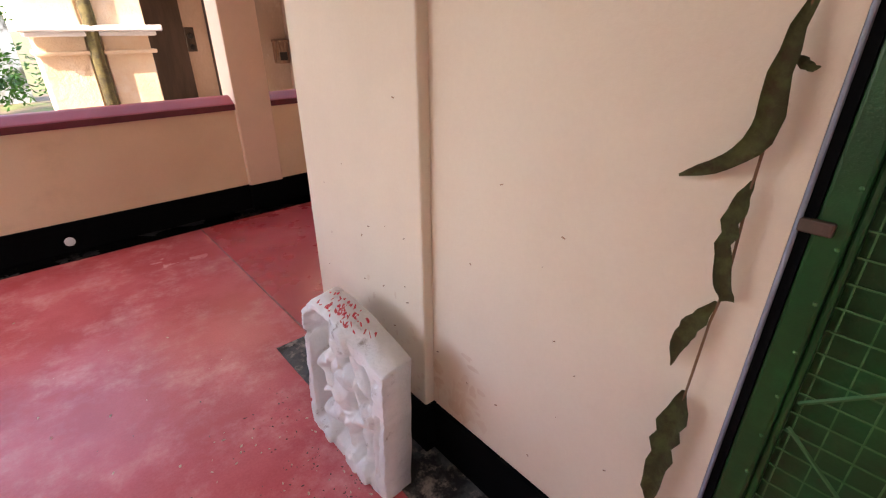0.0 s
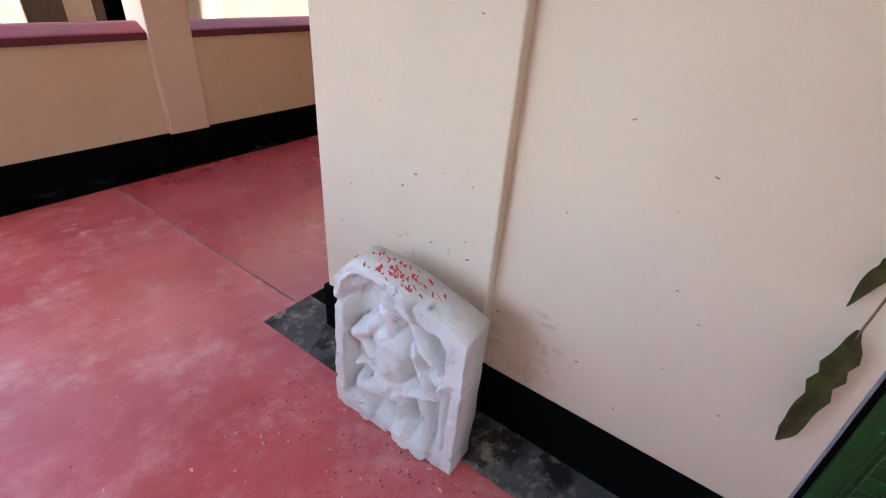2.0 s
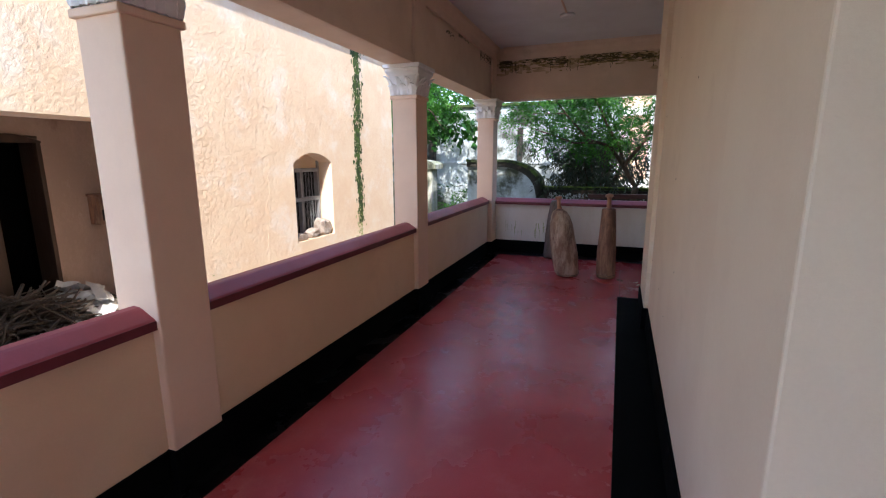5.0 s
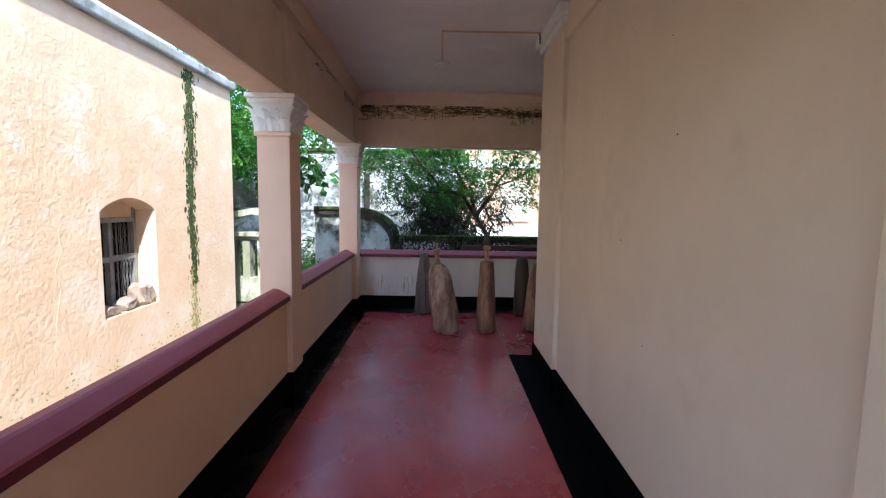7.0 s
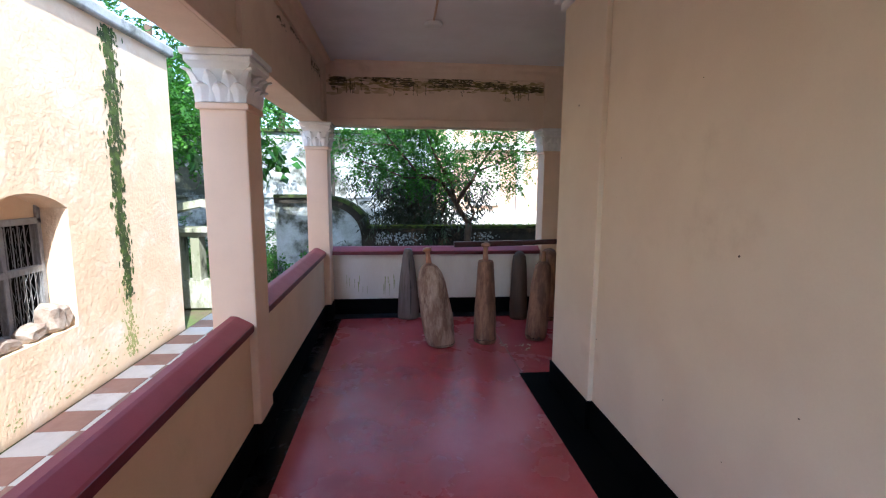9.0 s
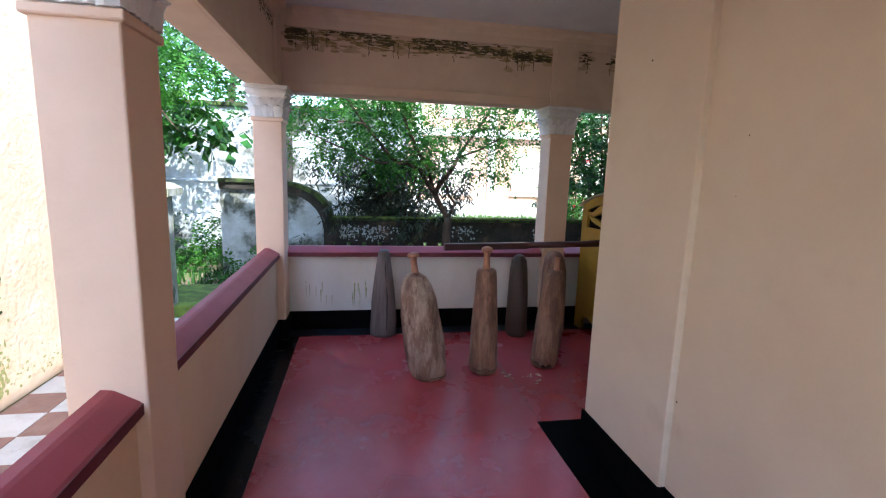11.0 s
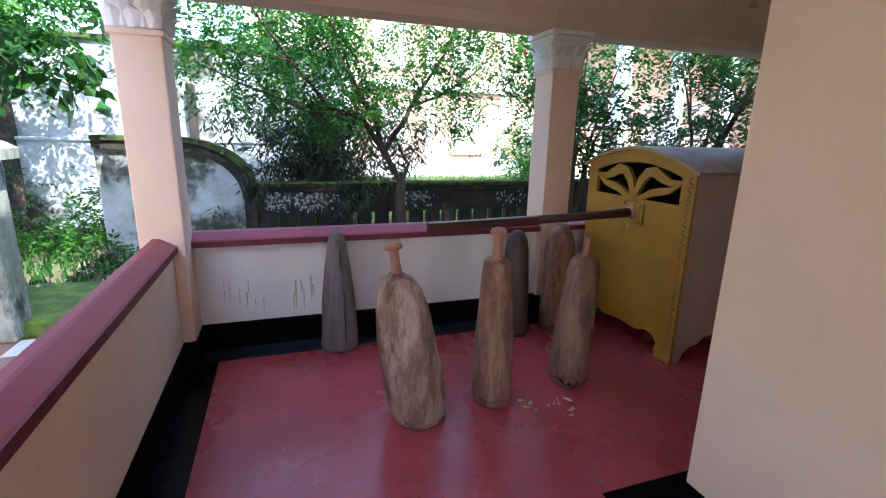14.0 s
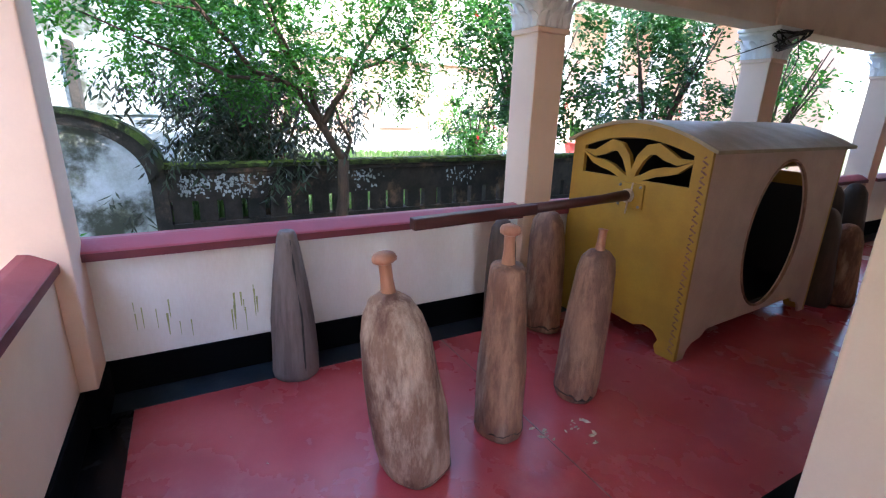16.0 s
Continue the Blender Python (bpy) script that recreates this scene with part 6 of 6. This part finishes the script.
olive = [(rm_.uniform(0.9, 3.72), 2.84 + rm_.gauss(0, 0.035), rm_.uniform(0.015, 0.07), rm_.uniform(0.004, 0.014)) for _ in range(260)]
part("algae", blobs(bmesh.new(), olive, lambda s, z, l_: (7.084 - l_ * 0.3, s, z), 19), OLIVE, beam_e, "olive algae below the mould")
part("water_stain", blobs(bmesh.new(), brown, lambda s, z, l_: (7.085 - l_ * 0.18, s, z), 9), RUST, beam_e, "brown water stains")
part("mould", blobs(bmesh.new(), spots, lambda s, z, l_: (7.083 - l_ * 0.6, s, z), 7), MOULD, beam_e, "black mould under the ceiling")
spots = []
for a, b, z, n_, sp in ((6.25, 6.95, 2.88, 150, 0.03), (5.3, 5.75, 2.92, 40, 0.015), (4.9, 5.2, 2.86, 24, 0.012)):
    for _ in range(n_):
        spots.append((rm_.uniform(a, b), z + rm_.gauss(0, sp), rm_.uniform(0.006, 0.025), rm_.uniform(0.003, 0.012)))
part("mould", blobs(bmesh.new(), spots, lambda s, z, l_: (s, 3.745 - l_ * 0.6, z), 8), MOULD, beam_n, "black mould under the ceiling")

# green damp streaks on the whitewashed parapet
dm = bmesh.new()
rd = random.Random(2)
for c0, n_ in ((3.45, 8), (2.98, 11)):
    for i in range(n_):
        y = c0 + rd.uniform(-0.14, 0.14)
        z1, l_ = rd.uniform(0.36, 0.52), rd.uniform(0.05, 0.16)
        w_ = rd.uniform(0.002, 0.006)
        vs_ = [dm.verts.new(p) for p in ((PAR_X - 0.003, y - w_, z1), (PAR_X - 0.003, y + w_, z1), (PAR_X - 0.003, y + w_ * 0.4, z1 - l_), (PAR_X - 0.003, y - w_ * 0.4, z1 - l_))]
        dm.faces.new(vs_)
part("damp_streak", dm, DAMP, parapet_e, "green damp streaks")

# petals and crumbs on the floor
def litter(name, label, spots, n_, seed, size, mat=CRUMB):
    rl = random.Random(seed)
    bm = bmesh.new()
    for (x, y, r) in spots:
        for _ in range(n_):
            a, q = rl.uniform(0, 6.28), r * rl.random() ** 0.5
            s = size * rl.uniform(0.4, 1.4)
            c_ = Vector((x + q * math.cos(a), y + q * math.sin(a), 0))
            turn, k_ = rl.uniform(0, 6.28), rl.randint(5, 7)
            tip = bm.verts.new(c_ + Vector((0, 0, 0.002 + s * rl.uniform(0.2, 0.6))))
            ring = []
            for k in range(k_):
                t_ = 6.2832 * k / k_
                px, py = s * rl.uniform(0.7, 1.3) * math.cos(t_), s * 0.5 * rl.uniform(0.6, 1.4) * math.sin(t_)
                ring.append(bm.verts.new(c_ + Vector((px * math.cos(turn) - py * math.sin(turn), px * math.sin(turn) + py * math.cos(turn), 0.0006))))
            for k in range(k_):
                bm.faces.new((tip, ring[k], ring[(k + 1) % k_]))
    return tagged(part(name, bm, mat), label, "litter", kind="stuff")


litter("petal_litter", "pale dry petals scattered near the clubs", [(5.83, 1.80, 0.07), (5.72, 1.66, 0.08), (5.80, 1.60, 0.05)], 8, 1, 0.016)
litter("petal_litter", "few pale crumbs scattered on red floor", [(6.0, 3.3, 0.5), (5.6, 3.0, 0.6), (5.0, 1.2, 0.6)], 4, 5, 0.006)
litter("floor_litter", "pale crumbs and petals beside the marble relief", [(0.33, 1.35, 0.2), (0.30, 1.0, 0.22), (0.12, 1.2, 0.3), (0.0, 1.6, 0.5), (-0.5, 2.2, 0.9), (0.46, 0.95, 0.15)], 14, 2, 0.006)
litter("floor_dirt", "dark dirt crumbs on the floor beside the relief", [(0.40, 1.2, 0.16), (0.42, 1.5, 0.12), (0.50, 1.0, 0.12), (0.35, 0.8, 0.2), (0.1, 1.3, 0.5), (0.47, 1.1, 0.15), (0.45, 0.9, 0.12)], 26, 3, 0.004, WOOD_DARK)
wcap = thing("drain_cap", "small white round cap set in the black skirting", "cap", m=pose(-0.01, 3.733, 0.075, 90))
part("cap", lathe([(0.03, 0), (0.03, 0.008), (0.024, 0.012)], 16), ENAMEL, wcap, smooth=True)

# small scuffs on the plaster near the floor
sc = bmesh.new()
rs_ = random.Random(14)
for i in range(18):
    y, z = rs_.uniform(0.97, 1.62), abs(rs_.gauss(0.45, 0.25)) + 0.22
    s = rs_.uniform(0.001, 0.0035)
    box(sc, -0.0015, 0, -s * 1.6, s * 1.6, -s * 0.5, s * 0.5, m=Matrix.Translation((PILW - 0.0005, y, z)) @ pose(0, 0, 0, rs_.uniform(-60, 60), 0, 0))
for i in range(12):
    y, z = rs_.uniform(0.35, 0.95), abs(rs_.gauss(0.35, 0.22)) + 0.22
    s = rs_.uniform(0.001, 0.003)
    box(sc, -0.0015, 0, -s * 1.6, s * 1.6, -s * 0.5, s * 0.5, m=Matrix.Translation((WX - 0.0005, y, z)) @ pose(0, 0, 0, rs_.uniform(-60, 60), 0, 0))
part("scuff_marks", sc, WOOD_BROWN, core_w, "small brown scuffs on the plaster")
sc = bmesh.new()
for i in range(12):
    x, z = rs_.uniform(2.2, 4.84), rs_.uniform(0.3, 2.6)
    y = PILN if x > 4.13 else NY
    s = rs_.uniform(0.001, 0.004)
    box(sc, -s * 1.2, s * 1.2, 0, 0.0015, -s, s, m=Matrix.Translation((x, y + 0.0005, z)) @ pose(0, 0, 0, 0, rs_.uniform(-60, 60), 0))
part("scuff_marks", sc, WOOD_DARK, core_n, "small dark specks on the plaster")
rw_ = random.Random(33)
stains = [(min(0.94, rw_.gauss(0.86, 0.06)), 0.24 + abs(rw_.gauss(0, 0.12)), rw_.uniform(0.006, 0.03), rw_.uniform(0.006, 0.035)) for _ in range(34)]
part("wall_stain", blobs(bmesh.new(), stains, lambda a, z, l_: (WX - l_ * 0.3, a, z), 34), WALLSTAIN, core_w, "brown splash stains low on the plaster")
stains = [(rw_.uniform(0.97, 1.3), 0.22 + abs(rw_.gauss(0, 0.16)), rw_.uniform(0.004, 0.016), rw_.uniform(0.004, 0.02)) for _ in range(40)]
part("wall_stain", blobs(bmesh.new(), stains, lambda a, z, l_: (PILW - l_ * 0.3, a, z), 35), WALLSTAIN, core_w, "brown splash stains low on the plaster")
